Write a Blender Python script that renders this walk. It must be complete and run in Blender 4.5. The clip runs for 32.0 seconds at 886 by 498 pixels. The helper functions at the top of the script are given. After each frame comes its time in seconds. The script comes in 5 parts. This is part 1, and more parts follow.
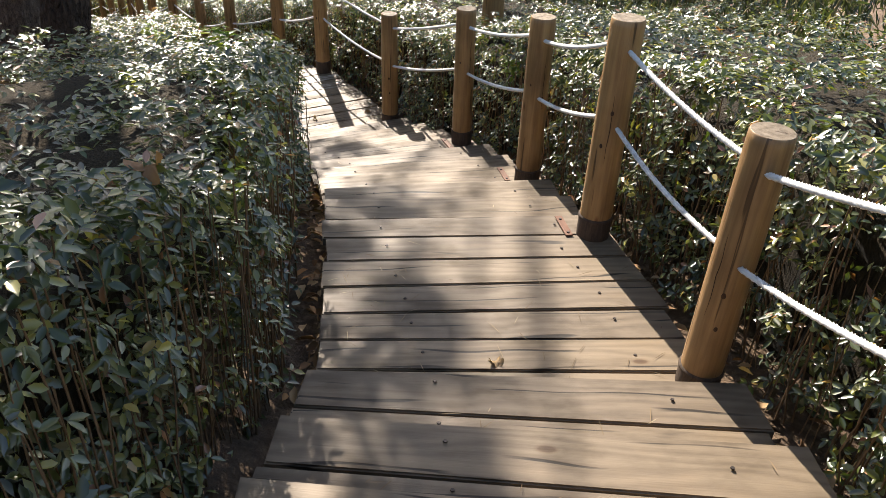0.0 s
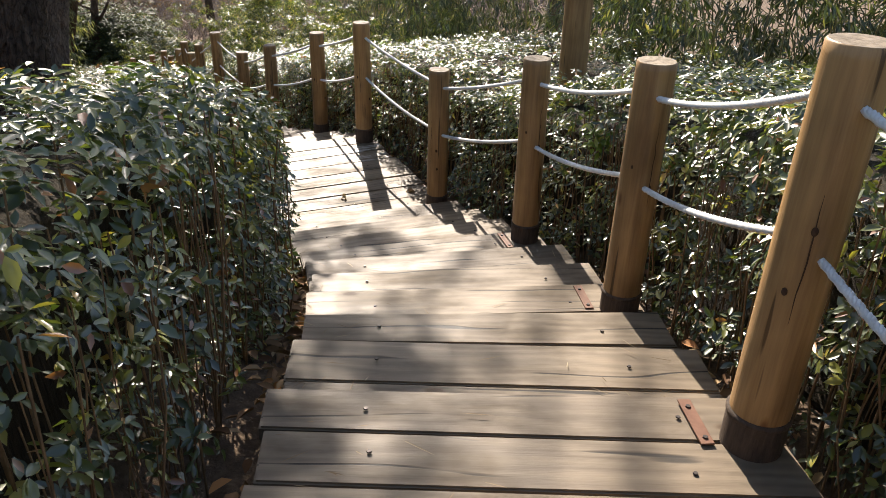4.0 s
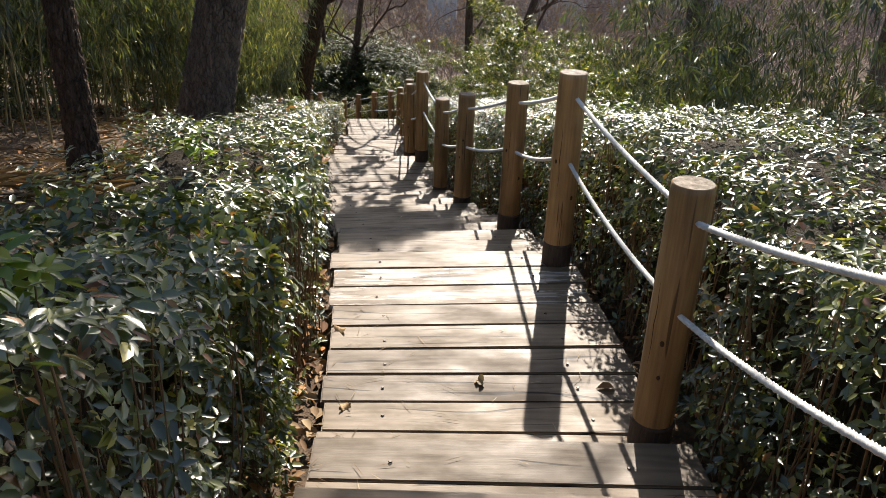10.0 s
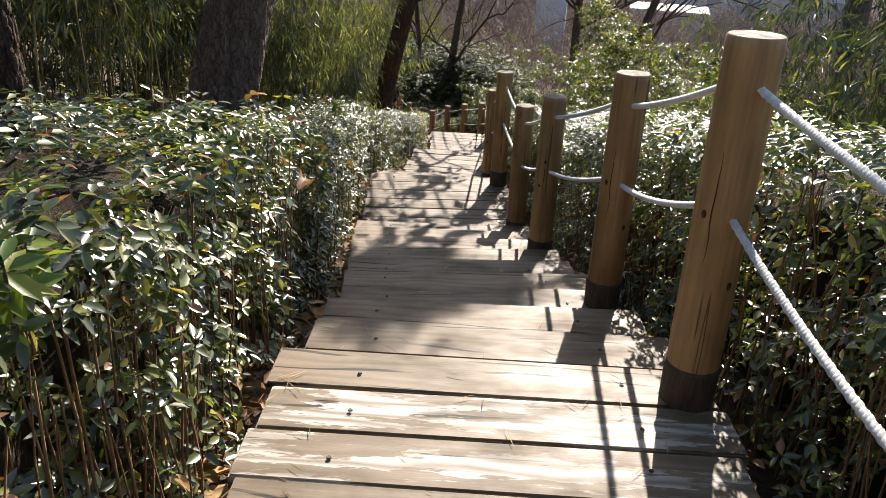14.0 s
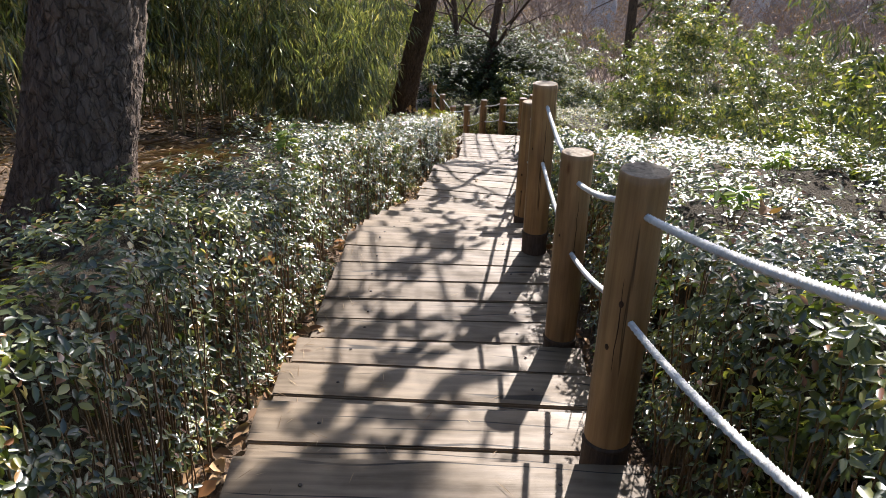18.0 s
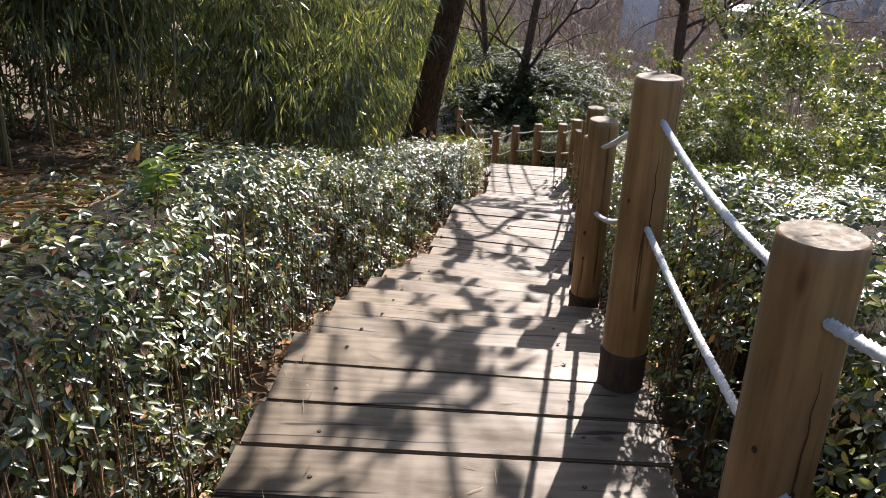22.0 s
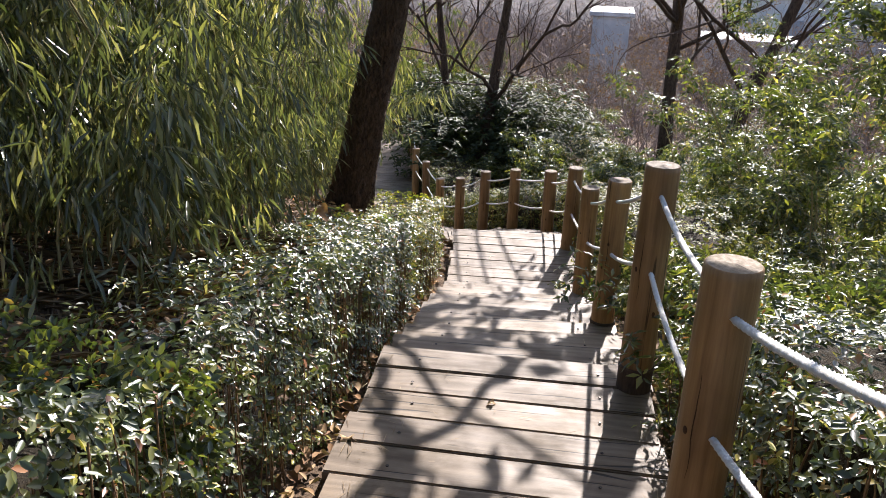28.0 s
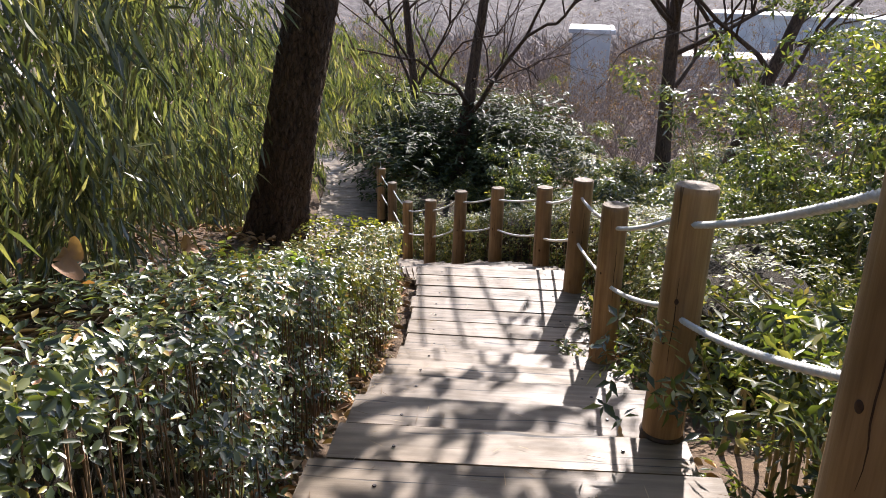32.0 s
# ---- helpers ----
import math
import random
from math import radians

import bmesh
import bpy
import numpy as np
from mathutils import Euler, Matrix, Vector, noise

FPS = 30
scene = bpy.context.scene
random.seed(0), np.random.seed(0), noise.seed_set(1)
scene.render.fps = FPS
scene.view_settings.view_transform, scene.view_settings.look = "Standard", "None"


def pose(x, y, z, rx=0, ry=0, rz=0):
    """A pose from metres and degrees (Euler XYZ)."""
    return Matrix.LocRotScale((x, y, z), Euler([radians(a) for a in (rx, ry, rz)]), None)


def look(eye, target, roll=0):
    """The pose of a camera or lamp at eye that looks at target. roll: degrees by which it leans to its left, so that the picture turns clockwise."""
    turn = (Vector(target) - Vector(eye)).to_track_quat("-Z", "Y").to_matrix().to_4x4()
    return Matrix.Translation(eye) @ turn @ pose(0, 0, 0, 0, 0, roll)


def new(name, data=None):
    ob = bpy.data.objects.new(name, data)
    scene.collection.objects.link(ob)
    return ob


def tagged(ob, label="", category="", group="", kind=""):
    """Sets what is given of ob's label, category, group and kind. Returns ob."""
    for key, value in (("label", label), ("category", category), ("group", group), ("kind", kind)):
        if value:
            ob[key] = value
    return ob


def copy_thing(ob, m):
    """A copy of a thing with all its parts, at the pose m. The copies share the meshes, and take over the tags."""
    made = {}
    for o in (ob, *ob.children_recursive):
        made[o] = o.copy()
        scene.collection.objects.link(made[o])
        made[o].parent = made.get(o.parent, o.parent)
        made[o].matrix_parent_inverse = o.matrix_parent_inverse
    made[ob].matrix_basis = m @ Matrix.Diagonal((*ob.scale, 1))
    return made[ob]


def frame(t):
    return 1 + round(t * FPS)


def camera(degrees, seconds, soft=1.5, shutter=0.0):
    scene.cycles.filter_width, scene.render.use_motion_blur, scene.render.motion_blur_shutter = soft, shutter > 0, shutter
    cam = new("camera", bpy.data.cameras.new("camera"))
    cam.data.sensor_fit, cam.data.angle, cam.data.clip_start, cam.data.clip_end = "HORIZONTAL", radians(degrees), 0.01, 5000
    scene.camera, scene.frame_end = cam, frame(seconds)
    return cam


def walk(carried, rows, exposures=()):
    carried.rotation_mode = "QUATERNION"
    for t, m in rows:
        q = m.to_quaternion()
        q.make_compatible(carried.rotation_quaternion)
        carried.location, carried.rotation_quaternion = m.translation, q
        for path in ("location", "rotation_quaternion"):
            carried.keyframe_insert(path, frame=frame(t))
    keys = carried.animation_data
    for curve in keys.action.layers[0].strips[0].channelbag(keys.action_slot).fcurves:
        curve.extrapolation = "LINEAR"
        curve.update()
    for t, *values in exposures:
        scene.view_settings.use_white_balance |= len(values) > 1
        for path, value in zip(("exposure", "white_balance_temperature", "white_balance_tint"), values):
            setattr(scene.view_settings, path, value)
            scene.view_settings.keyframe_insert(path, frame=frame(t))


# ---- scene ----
cam = camera(58.9, 32.0, 0.6)
PATH = [
    (0, (1.804, -1.015, 2.453), (1.661, 0.659, 1.368), 2.5),
    (0.5, (1.784, -0.853, 2.375), (1.615, 0.867, 1.368), 2.8),
    (1, (1.747, -0.626, 2.31), (1.532, 1.112, 1.344), 3.0),
    (1.5, (1.747, -0.431, 2.204), (1.503, 1.304, 1.24), 2.7),
    (2, (1.754, -0.24, 2.168), (1.505, 1.497, 1.209), 2.4),
    (2.5, (1.724, -0.036, 2.076), (1.471, 1.698, 1.112), 2.4),
    (4.5, (1.737, 0.831, 1.81), (1.297, 2.564, 0.913), 1.3),
    (5, (1.727, 1.056, 1.77), (1.145, 2.768, 0.917), 0.6),
    (5.5, (1.745, 1.299, 1.682), (1.085, 2.985, 0.832), 0.1),
    (6, (1.748, 1.481, 1.617), (1.064, 3.158, 0.768), 0.0),
    (6.5, (1.71, 1.772, 1.547), (0.975, 3.424, 0.692), -0.0),
    (7, (1.648, 2.114, 1.516), (0.828, 3.709, 0.631), 0.2),
    (7.5, (1.575, 2.373, 1.518), (0.697, 3.919, 0.602), -0.1),
    (8, (1.478, 2.619, 1.51), (0.604, 4.164, 0.587), 0.1),
    (8.5, (1.452, 2.811, 1.458), (0.576, 4.351, 0.53), 0.0),
    (9, (1.4, 3.029, 1.408), (0.52, 4.574, 0.492), 0.1),
    (9.5, (1.274, 3.263, 1.327), (0.381, 4.822, 0.447), 1.2),
    (10, (1.16, 3.497, 1.245), (0.242, 5.057, 0.394), 2.4),
    (10.5, (1.067, 3.745, 1.172), (0.139, 5.305, 0.333), 2.9),
    (11, (0.958, 3.982, 1.067), (0.022, 5.54, 0.232), 2.7),
    (11.5, (0.841, 4.177, 1.011), (-0.105, 5.724, 0.168), 3.1),
    (12, (0.74, 4.394, 0.963), (-0.222, 5.916, 0.093), 3.6),
    (12.5, (0.63, 4.609, 0.879), (-0.366, 6.118, 0.023), 3.5),
    (13, (0.533, 4.832, 0.811), (-0.539, 6.308, -0.01), 3.0),
    (13.5, (0.417, 5.06, 0.733), (-0.706, 6.497, -0.09), 2.9),
    (15.5, (-0.156, 5.98, 0.401), (-1.281, 7.418, -0.417), 3.3),
    (16, (-0.369, 6.277, 0.361), (-1.505, 7.702, -0.463), 3.0),
    (16.5, (-0.626, 6.672, 0.36), (-1.786, 8.056, -0.501), 3.0),
    (17, (-0.827, 6.979, 0.376), (-1.993, 8.352, -0.493), 2.5),
    (17.5, (-1.057, 7.293, 0.332), (-2.227, 8.665, -0.532), 2.8),
    (18, (-1.195, 7.519, 0.306), (-2.395, 8.863, -0.564), 1.7),
    (18.5, (-1.43, 7.698, 0.215), (-2.667, 9.011, -0.65), 1.0),
    (19, (-1.641, 7.909, 0.093), (-2.885, 9.21, -0.78), 1.1),
    (19.5, (-1.821, 8.126, 0.002), (-3.086, 9.387, -0.898), 0.6),
    (20, (-2.01, 8.321, -0.047), (-3.278, 9.583, -0.942), 0.4),
    (20.5, (-2.151, 8.539, -0.109), (-3.42, 9.798, -1.006), 0.2),
    (21, (-2.308, 8.791, -0.229), (-3.588, 10.052, -1.107), -0.2),
    (21.5, (-2.518, 9.017, -0.331), (-3.795, 10.305, -1.174), 1.0),
    (22, (-2.649, 9.181, -0.36), (-3.916, 10.501, -1.167), 2.1),
    (22.5, (-2.903, 9.379, -0.492), (-4.161, 10.722, -1.276), 2.6),
    (23, (-3.069, 9.509, -0.52), (-4.325, 10.851, -1.309), 3.1),
    (23.5, (-3.262, 9.712, -0.558), (-4.513, 11.054, -1.354), 3.7),
    (24, (-3.471, 9.941, -0.686), (-4.719, 11.286, -1.482), 3.0),
    (24.5, (-3.63, 10.18, -0.76), (-4.874, 11.539, -1.538), 2.5),
    (25, (-3.822, 10.495, -0.796), (-5.064, 11.855, -1.577), 2.4),
    (25.5, (-4.025, 10.763, -0.803), (-5.268, 12.126, -1.575), 2.3),
    (26, (-4.255, 11.027, -0.822), (-5.493, 12.395, -1.595), 2.6),
    (26.5, (-4.481, 11.256, -0.854), (-5.719, 12.624, -1.626), 2.5),
    (28.5, (-5.118, 12.142, -1.169), (-6.344, 13.55, -1.886), 1.9),
    (29, (-5.273, 12.366, -1.221), (-6.5, 13.774, -1.937), 2.0),
    (29.5, (-5.462, 12.584, -1.32), (-6.688, 13.994, -2.033), 1.9),
    (30, (-5.649, 12.801, -1.413), (-6.871, 14.215, -2.125), 2.0),
    (30.5, (-5.803, 12.984, -1.498), (-7.02, 14.414, -2.185), 1.6),
    (31, (-5.975, 13.163, -1.572), (-7.187, 14.599, -2.256), 1.8),
    (31.5, (-6.119, 13.384, -1.657), (-7.325, 14.828, -2.336), 1.7),
    (32, (-6.273, 13.63, -1.787), (-7.478, 15.082, -2.448), 1.5),
]
walk(cam, [(t, look(eye, target, roll)) for t, eye, target, roll in PATH], [(0, 1.36, 6700, 14), (2, 1.36, 6700, 14), (5, 1.18, 6700, 14), (8, 1.04, 6600, 14), (13, 1.08, 6600, 14), (16.5, 1.4, 6150, 16), (20, 1.34, 6150, 17), (32, 1.36, 6100, 18.5)])

# ---- light ----
SUN_EL, SUN_LEFT = 35.0, 22.4          # degrees up, degrees to the left of +y
sun_way = Vector((-math.sin(radians(SUN_LEFT)) * math.cos(radians(SUN_EL)), math.cos(radians(SUN_LEFT)) * math.cos(radians(SUN_EL)), math.sin(radians(SUN_EL))))
world = bpy.data.worlds.new("world")
scene.world = world
world.use_nodes = True
sky = world.node_tree.nodes.new("ShaderNodeTexSky")
sky.sky_type, sky.sun_disc = "NISHITA", False
sky.sun_elevation, sky.sun_rotation = radians(SUN_EL), radians(-SUN_LEFT)
world.node_tree.links.new(sky.outputs[0], world.node_tree.nodes["Background"].inputs[0])
world.node_tree.nodes["Background"].inputs[1].default_value = 0.101
sun = new("sun", bpy.data.lights.new("sun", "SUN"))
sun.data.energy, sun.data.angle, sun.data.color = 5.0, radians(0.53), (1.0, 0.94, 0.83)
sun.matrix_world = look((0, 0, 30), Vector((0, 0, 30)) - sun_way)

# ---- materials ----
def material(name, rough=0.7, metal=0.0, spec=0.5):
    m = bpy.data.materials.new(name)
    m.use_nodes = True
    b = m.node_tree.nodes["Principled BSDF"]
    b.inputs["Roughness"].default_value, b.inputs["Metallic"].default_value = rough, metal
    b.inputs["Specular IOR Level"].default_value = spec
    return m, m.node_tree.nodes, m.node_tree.links, b

def ramp(nodes, stops):
    r = nodes.new("ShaderNodeValToRGB")
    e = r.color_ramp.elements
    while len(e) < len(stops):
        e.new(0.5)
    for k, (p, c) in zip(e, stops):
        k.position, k.color = p, (*c, 1)
    return r

def noise_node(nodes, links, scale, detail=4.0, rough=0.6, stretch=(1, 1, 1), shift=False, where="Object"):
    c = nodes.new("ShaderNodeTexCoord")
    mp = nodes.new("ShaderNodeMapping")
    mp.inputs["Scale"].default_value = stretch
    links.new(c.outputs[where], mp.inputs["Vector"])
    if shift:
        info = nodes.new("ShaderNodeObjectInfo")
        mul = nodes.new("ShaderNodeMath")
        mul.operation = "MULTIPLY"
        mul.inputs[1].default_value = 37.0
        links.new(info.outputs["Random"], mul.inputs[0])
        links.new(mul.outputs[0], mp.inputs["Location"])
    n = nodes.new("ShaderNodeTexNoise")
    n.inputs["Scale"].default_value, n.inputs["Detail"].default_value, n.inputs["Roughness"].default_value = scale, detail, rough
    links.new(mp.outputs[0], n.inputs["Vector"])
    return n

def mix(nodes, links, a, b, fac, kind="MIX"):
    m = nodes.new("ShaderNodeMix")
    m.data_type, m.blend_type = "RGBA", kind
    for socket, v in ((m.inputs[0], fac), (m.inputs[6], a), (m.inputs[7], b)):
        if hasattr(v, "is_linked"):
            links.new(v, socket)
        else:
            socket.default_value = v if isinstance(v, float) else (*v, 1)
    return m.outputs[2]

def bump(nodes, links, b, height, strength=0.4, distance=0.01):
    n = nodes.new("ShaderNodeBump")
    n.inputs["Strength"].default_value, n.inputs["Distance"].default_value = strength, distance
    links.new(height, n.inputs["Height"])
    links.new(n.outputs[0], b.inputs["Normal"])

def wood(name, dark, light, grain=(1.2, 26, 26), rough=0.72, stain=0.5, tint=0.22, spec=0.4, cracks=None):
    m, nodes, links, b = material(name, rough, spec=spec)
    g = noise_node(nodes, links, 3.0, 5, 0.65, grain, True)
    r = ramp(nodes, [(0.3, dark), (0.7, light)])
    links.new(g.outputs[0], r.inputs[0])
    big = noise_node(nodes, links, 2.2, 3, 0.6, (1, 1.6, 1), True)
    rb = ramp(nodes, [(0.35, (0.62, 0.58, 0.53)), (0.65, (1.12, 1.1, 1.06))])
    links.new(big.outputs[0], rb.inputs[0])
    c = mix(nodes, links, r.outputs[0], rb.outputs[0], stain, "MULTIPLY")
    height = g.outputs[0]
    if cracks:
        k = noise_node(nodes, links, 2.0, 2, 0.5, cracks, True)
        rk = ramp(nodes, [(0.648, (1, 1, 1)), (0.672, (0.22, 0.19, 0.16)), (0.70, (0.22, 0.19, 0.16)), (0.72, (1, 1, 1))])
        links.new(k.outputs[0], rk.inputs[0])
        c = mix(nodes, links, c, rk.outputs[0], 0.85, "MULTIPLY")
        co = nodes.new("ShaderNodeTexCoord")
        mp = nodes.new("ShaderNodeMapping")
        mp.inputs["Scale"].default_value = (2.3, 4.5, 1.0) if cracks[0] < cracks[1] else (6, 6, 2.0)
        links.new(co.outputs["Object"], mp.inputs["Vector"])
        info = nodes.new("ShaderNodeObjectInfo")
        mul = nodes.new("ShaderNodeMath")
        mul.operation, mul.inputs[1].default_value = "MULTIPLY", 61.0
        links.new(info.outputs["Random"], mul.inputs[0])
        links.new(mul.outputs[0], mp.inputs["Location"])
        vo = nodes.new("ShaderNodeTexVoronoi")
        vo.inputs["Scale"].default_value = 1.0
        links.new(mp.outputs[0], vo.inputs["Vector"])
        rv = ramp(nodes, [(0.0, (0.32, 0.22, 0.15)), (0.035, (0.5, 0.36, 0.26)), (0.06, (0.82, 0.74, 0.66)), (0.085, (1, 1, 1))])
        links.new(vo.outputs["Distance"], rv.inputs[0])
        c = mix(nodes, links, c, rv.outputs[0], 0.9, "MULTIPLY")
        mh = nodes.new("ShaderNodeMath")
        mh.operation = "MULTIPLY"
        links.new(g.outputs[0], mh.inputs[0])
        links.new(rk.outputs[0], mh.inputs[1])
        height = mh.outputs[0]
    info = nodes.new("ShaderNodeObjectInfo")
    rr = ramp(nodes, [(0, (1 - tint, 1 - tint, 1 - tint * 0.8)), (1, (1 + tint, 1 + tint * 0.9, 1 + tint * 0.7))])
    links.new(info.outputs["Random"], rr.inputs[0])
    c = mix(nodes, links, c, rr.outputs[0], 1.0, "MULTIPLY")
    links.new(c, b.inputs["Base Color"])
    ro = ramp(nodes, [(0.3, (rough + 0.12,) * 3), (0.7, (rough - 0.14,) * 3)])
    links.new(g.outputs[0], ro.inputs[0])
    links.new(ro.outputs[0], b.inputs["Roughness"])
    bump(nodes, links, b, height, 0.5, 0.005)
    return m

def plank_wood(name, dark, light, rough=0.6, tint=0.15, spec=0.3, worn=False):
    """Weathered planks: drawn-out growth rings, open checks along the grain, knots, grey bleaching and dirt."""
    m, nodes, links, b = material(name, rough, spec=spec)
    info = nodes.new("ShaderNodeObjectInfo")
    far = nodes.new("ShaderNodeVectorMath")
    far.operation = "SCALE"
    far.inputs[0].default_value = (71.0, 13.0, 5.0)
    links.new(info.outputs["Random"], far.inputs["Scale"])
    co = nodes.new("ShaderNodeTexCoord")
    own = nodes.new("ShaderNodeVectorMath")
    links.new(co.outputs["Object"], own.inputs[0])
    links.new(far.outputs[0], own.inputs[1])
    def field(kind, scale, **values):
        mp = nodes.new("ShaderNodeMapping")
        mp.inputs["Scale"].default_value = scale
        links.new(own.outputs[0], mp.inputs["Vector"])
        n = nodes.new(kind)
        for key, value in values.items():
            n.inputs[key].default_value = value
        links.new(mp.outputs[0], n.inputs["Vector"])
        return n
    rings = field("ShaderNodeTexWave", (0.22, 1.0, 1.0), Scale=6.0, Distortion=11.0, Detail=2.0)
    rings.bands_direction = "Y"
    rings.inputs["Detail Scale"].default_value = 1.2
    grain = field("ShaderNodeTexNoise", (1.6, 42, 42), Scale=3.0, Detail=5.0, Roughness=0.65)
    blotch = field("ShaderNodeTexNoise", (1.2, 2.4, 1.0), Scale=2.4, Detail=4.0, Roughness=0.62)
    mid = tuple((p + q) / 2 for p, q in zip(dark, light))
    r = ramp(nodes, [(0.0, tuple(0.2 * p + 0.8 * q for p, q in zip(dark, mid))), (0.2, mid), (1.0, tuple((p + 2 * q) / 3 for p, q in zip(mid, light)))])
    links.new(rings.outputs["Fac"], r.inputs[0])
    rg = ramp(nodes, [(0.3, (0.93, 0.925, 0.92)), (0.7, (1.05, 1.05, 1.04))])
    links.new(grain.outputs[0], rg.inputs[0])
    c = mix(nodes, links, r.outputs[0], rg.outputs[0], 0.8, "MULTIPLY")
    rb = ramp(nodes, [(0.33, (0.58, 0.56, 0.52)), (0.5, (1, 1, 1)), (0.68, (1.2, 1.17, 1.13))])
    links.new(blotch.outputs[0], rb.inputs[0])
    c = mix(nodes, links, c, rb.outputs[0], 0.75, "MULTIPLY")
    # open checks: thin wavering dark lines, only on parts of a board
    check = field("ShaderNodeTexWave", (0.14, 1.0, 1.0), Scale=3.4, Distortion=9.0, Detail=2.0)
    check.bands_direction = "Y"
    check.inputs["Detail Scale"].default_value = 1.6
    rc = ramp(nodes, [(0.0, (1, 1, 1)), (0.010, (1, 1, 1)), (0.035, (0, 0, 0))])
    links.new(check.outputs["Fac"], rc.inputs[0])
    where = field("ShaderNodeTexNoise", (0.8, 5, 1), Scale=2.0, Detail=2.0)
    rw = ramp(nodes, [(0.50, (0, 0, 0)), (0.56, (1, 1, 1))])
    links.new(where.outputs[0], rw.inputs[0])
    lines = mix(nodes, links, rc.outputs[0], rw.outputs[0], 1.0, "MULTIPLY")
    c = mix(nodes, links, c, tuple(v * 0.22 for v in dark), lines)
    # knots
    kn = field("ShaderNodeTexVoronoi", (1.9, 4.2, 1.0), Scale=1.0)
    rk = ramp(nodes, [(0.0, (0.30, 0.20, 0.13)), (0.045, (0.46, 0.34, 0.25)), (0.065, (0.86, 0.8, 0.74)), (0.085, (1, 1, 1))])
    links.new(kn.outputs["Distance"], rk.inputs[0])
    c = mix(nodes, links, c, rk.outputs[0], 0.9, "MULTIPLY")
    if worn:
        w = field("ShaderNodeTexNoise", (0.7, 4.0, 1), Scale=3.0, Detail=5.0, Roughness=0.7)
        rn = ramp(nodes, [(0.50, (0, 0, 0)), (0.53, (1, 1, 1))])
        links.new(w.outputs[0], rn.inputs[0])
        worn_lines = mix(nodes, links, rn.outputs[0], rings.outputs["Fac"], 0.75, "MULTIPLY")
        c = mix(nodes, links, c, (0.50, 0.46, 0.40), worn_lines)
    rr = ramp(nodes, [(0, (1 - tint, 1 - tint, 1 - tint * 0.8)), (1, (1 + tint, 1 + tint * 0.9, 1 + tint * 0.7))])
    links.new(info.outputs["Random"], rr.inputs[0])
    links.new(mix(nodes, links, c, rr.outputs[0], 1.0, "MULTIPLY"), b.inputs["Base Color"])
    ro = ramp(nodes, [(0.3, (rough + 0.14,) * 3), (0.7, (rough - 0.14,) * 3)])
    links.new(blotch.outputs[0], ro.inputs[0])
    links.new(ro.outputs[0], b.inputs["Roughness"])
    deep = nodes.new("ShaderNodeMath")
    deep.operation = "SUBTRACT"
    links.new(grain.outputs[0], deep.inputs[0])
    links.new(lines, deep.inputs[1])
    bump(nodes, links, b, deep.outputs[0], 0.25, 0.004)
    return m

def leafy(name, stops, rough=0.34, glow=0.3, spec=0.6, coat=0.0):
    """Leaves: a colour for each leaf, waxy gloss, some light through the blade."""
    m, nodes, links, b = material(name, rough, spec=spec)
    geo = nodes.new("ShaderNodeNewGeometry")
    r = ramp(nodes, stops)
    r.color_ramp.interpolation = "LINEAR"
    links.new(geo.outputs["Random Per Island"], r.inputs[0])
    n = noise_node(nodes, links, 1.3, 2, 0.5)
    rn = ramp(nodes, [(0.35, (0.75, 0.8, 0.75)), (0.65, (1.2, 1.15, 1.0))])
    links.new(n.outputs[0], rn.inputs[0])
    c = mix(nodes, links, r.outputs[0], rn.outputs[0], 0.8, "MULTIPLY")
    links.new(c, b.inputs["Base Color"])
    b.inputs["Coat Weight"].default_value, b.inputs["Coat Roughness"].default_value = coat, rough + 0.08
    tr = nodes.new("ShaderNodeBsdfTranslucent")
    tc = mix(nodes, links, c, (1.45, 1.6, 0.75), 1.0, "MULTIPLY")
    links.new(tc, tr.inputs["Color"])
    mx = nodes.new("ShaderNodeMixShader")
    mx.inputs[0].default_value = glow
    links.new(b.outputs[0], mx.inputs[1])
    links.new(tr.outputs[0], mx.inputs[2])
    links.new(mx.outputs[0], nodes["Material Output"].inputs[0])
    return m

def rough_stuff(name, stops, scale=6.0, rough=0.9, bump_size=0.03, strength=0.8, stretch=(1, 1, 1), spec=0.25, patch=0.7):
    m, nodes, links, b = material(name, rough, spec=spec)
    n = noise_node(nodes, links, scale, 8, 0.7, stretch)
    r = ramp(nodes, stops)
    links.new(n.outputs[0], r.inputs[0])
    big = noise_node(nodes, links, 0.8, 3, 0.6)
    rb = ramp(nodes, [(0.35, (0.7, 0.7, 0.7)), (0.65, (1.15, 1.12, 1.05))])
    links.new(big.outputs[0], rb.inputs[0])
    links.new(mix(nodes, links, r.outputs[0], rb.outputs[0], patch, "MULTIPLY"), b.inputs["Base Color"])
    bump(nodes, links, b, n.outputs[0], strength, bump_size)
    return m

DECK = plank_wood("weathered_deck_wood", (0.116, 0.085, 0.053), (0.226, 0.174, 0.115))
DECK_WORN = plank_wood("peeling_deck_wood", (0.116, 0.085, 0.053), (0.226, 0.174, 0.115), tint=0.1, worn=True)
JOIST = wood("dark_joist_wood", (0.05, 0.035, 0.025), (0.12, 0.085, 0.06))
POST = wood("varnished_post_wood", (0.215, 0.122, 0.048), (0.41, 0.252, 0.108), (11, 11, 0.6), 0.5, 0.85, 0.24, 0.45, (14, 14, 0.5))
POST_TOP = wood("post_end_grain", (0.11, 0.085, 0.055), (0.27, 0.21, 0.14), (14, 14, 14), 0.8, 0.6, 0.1)
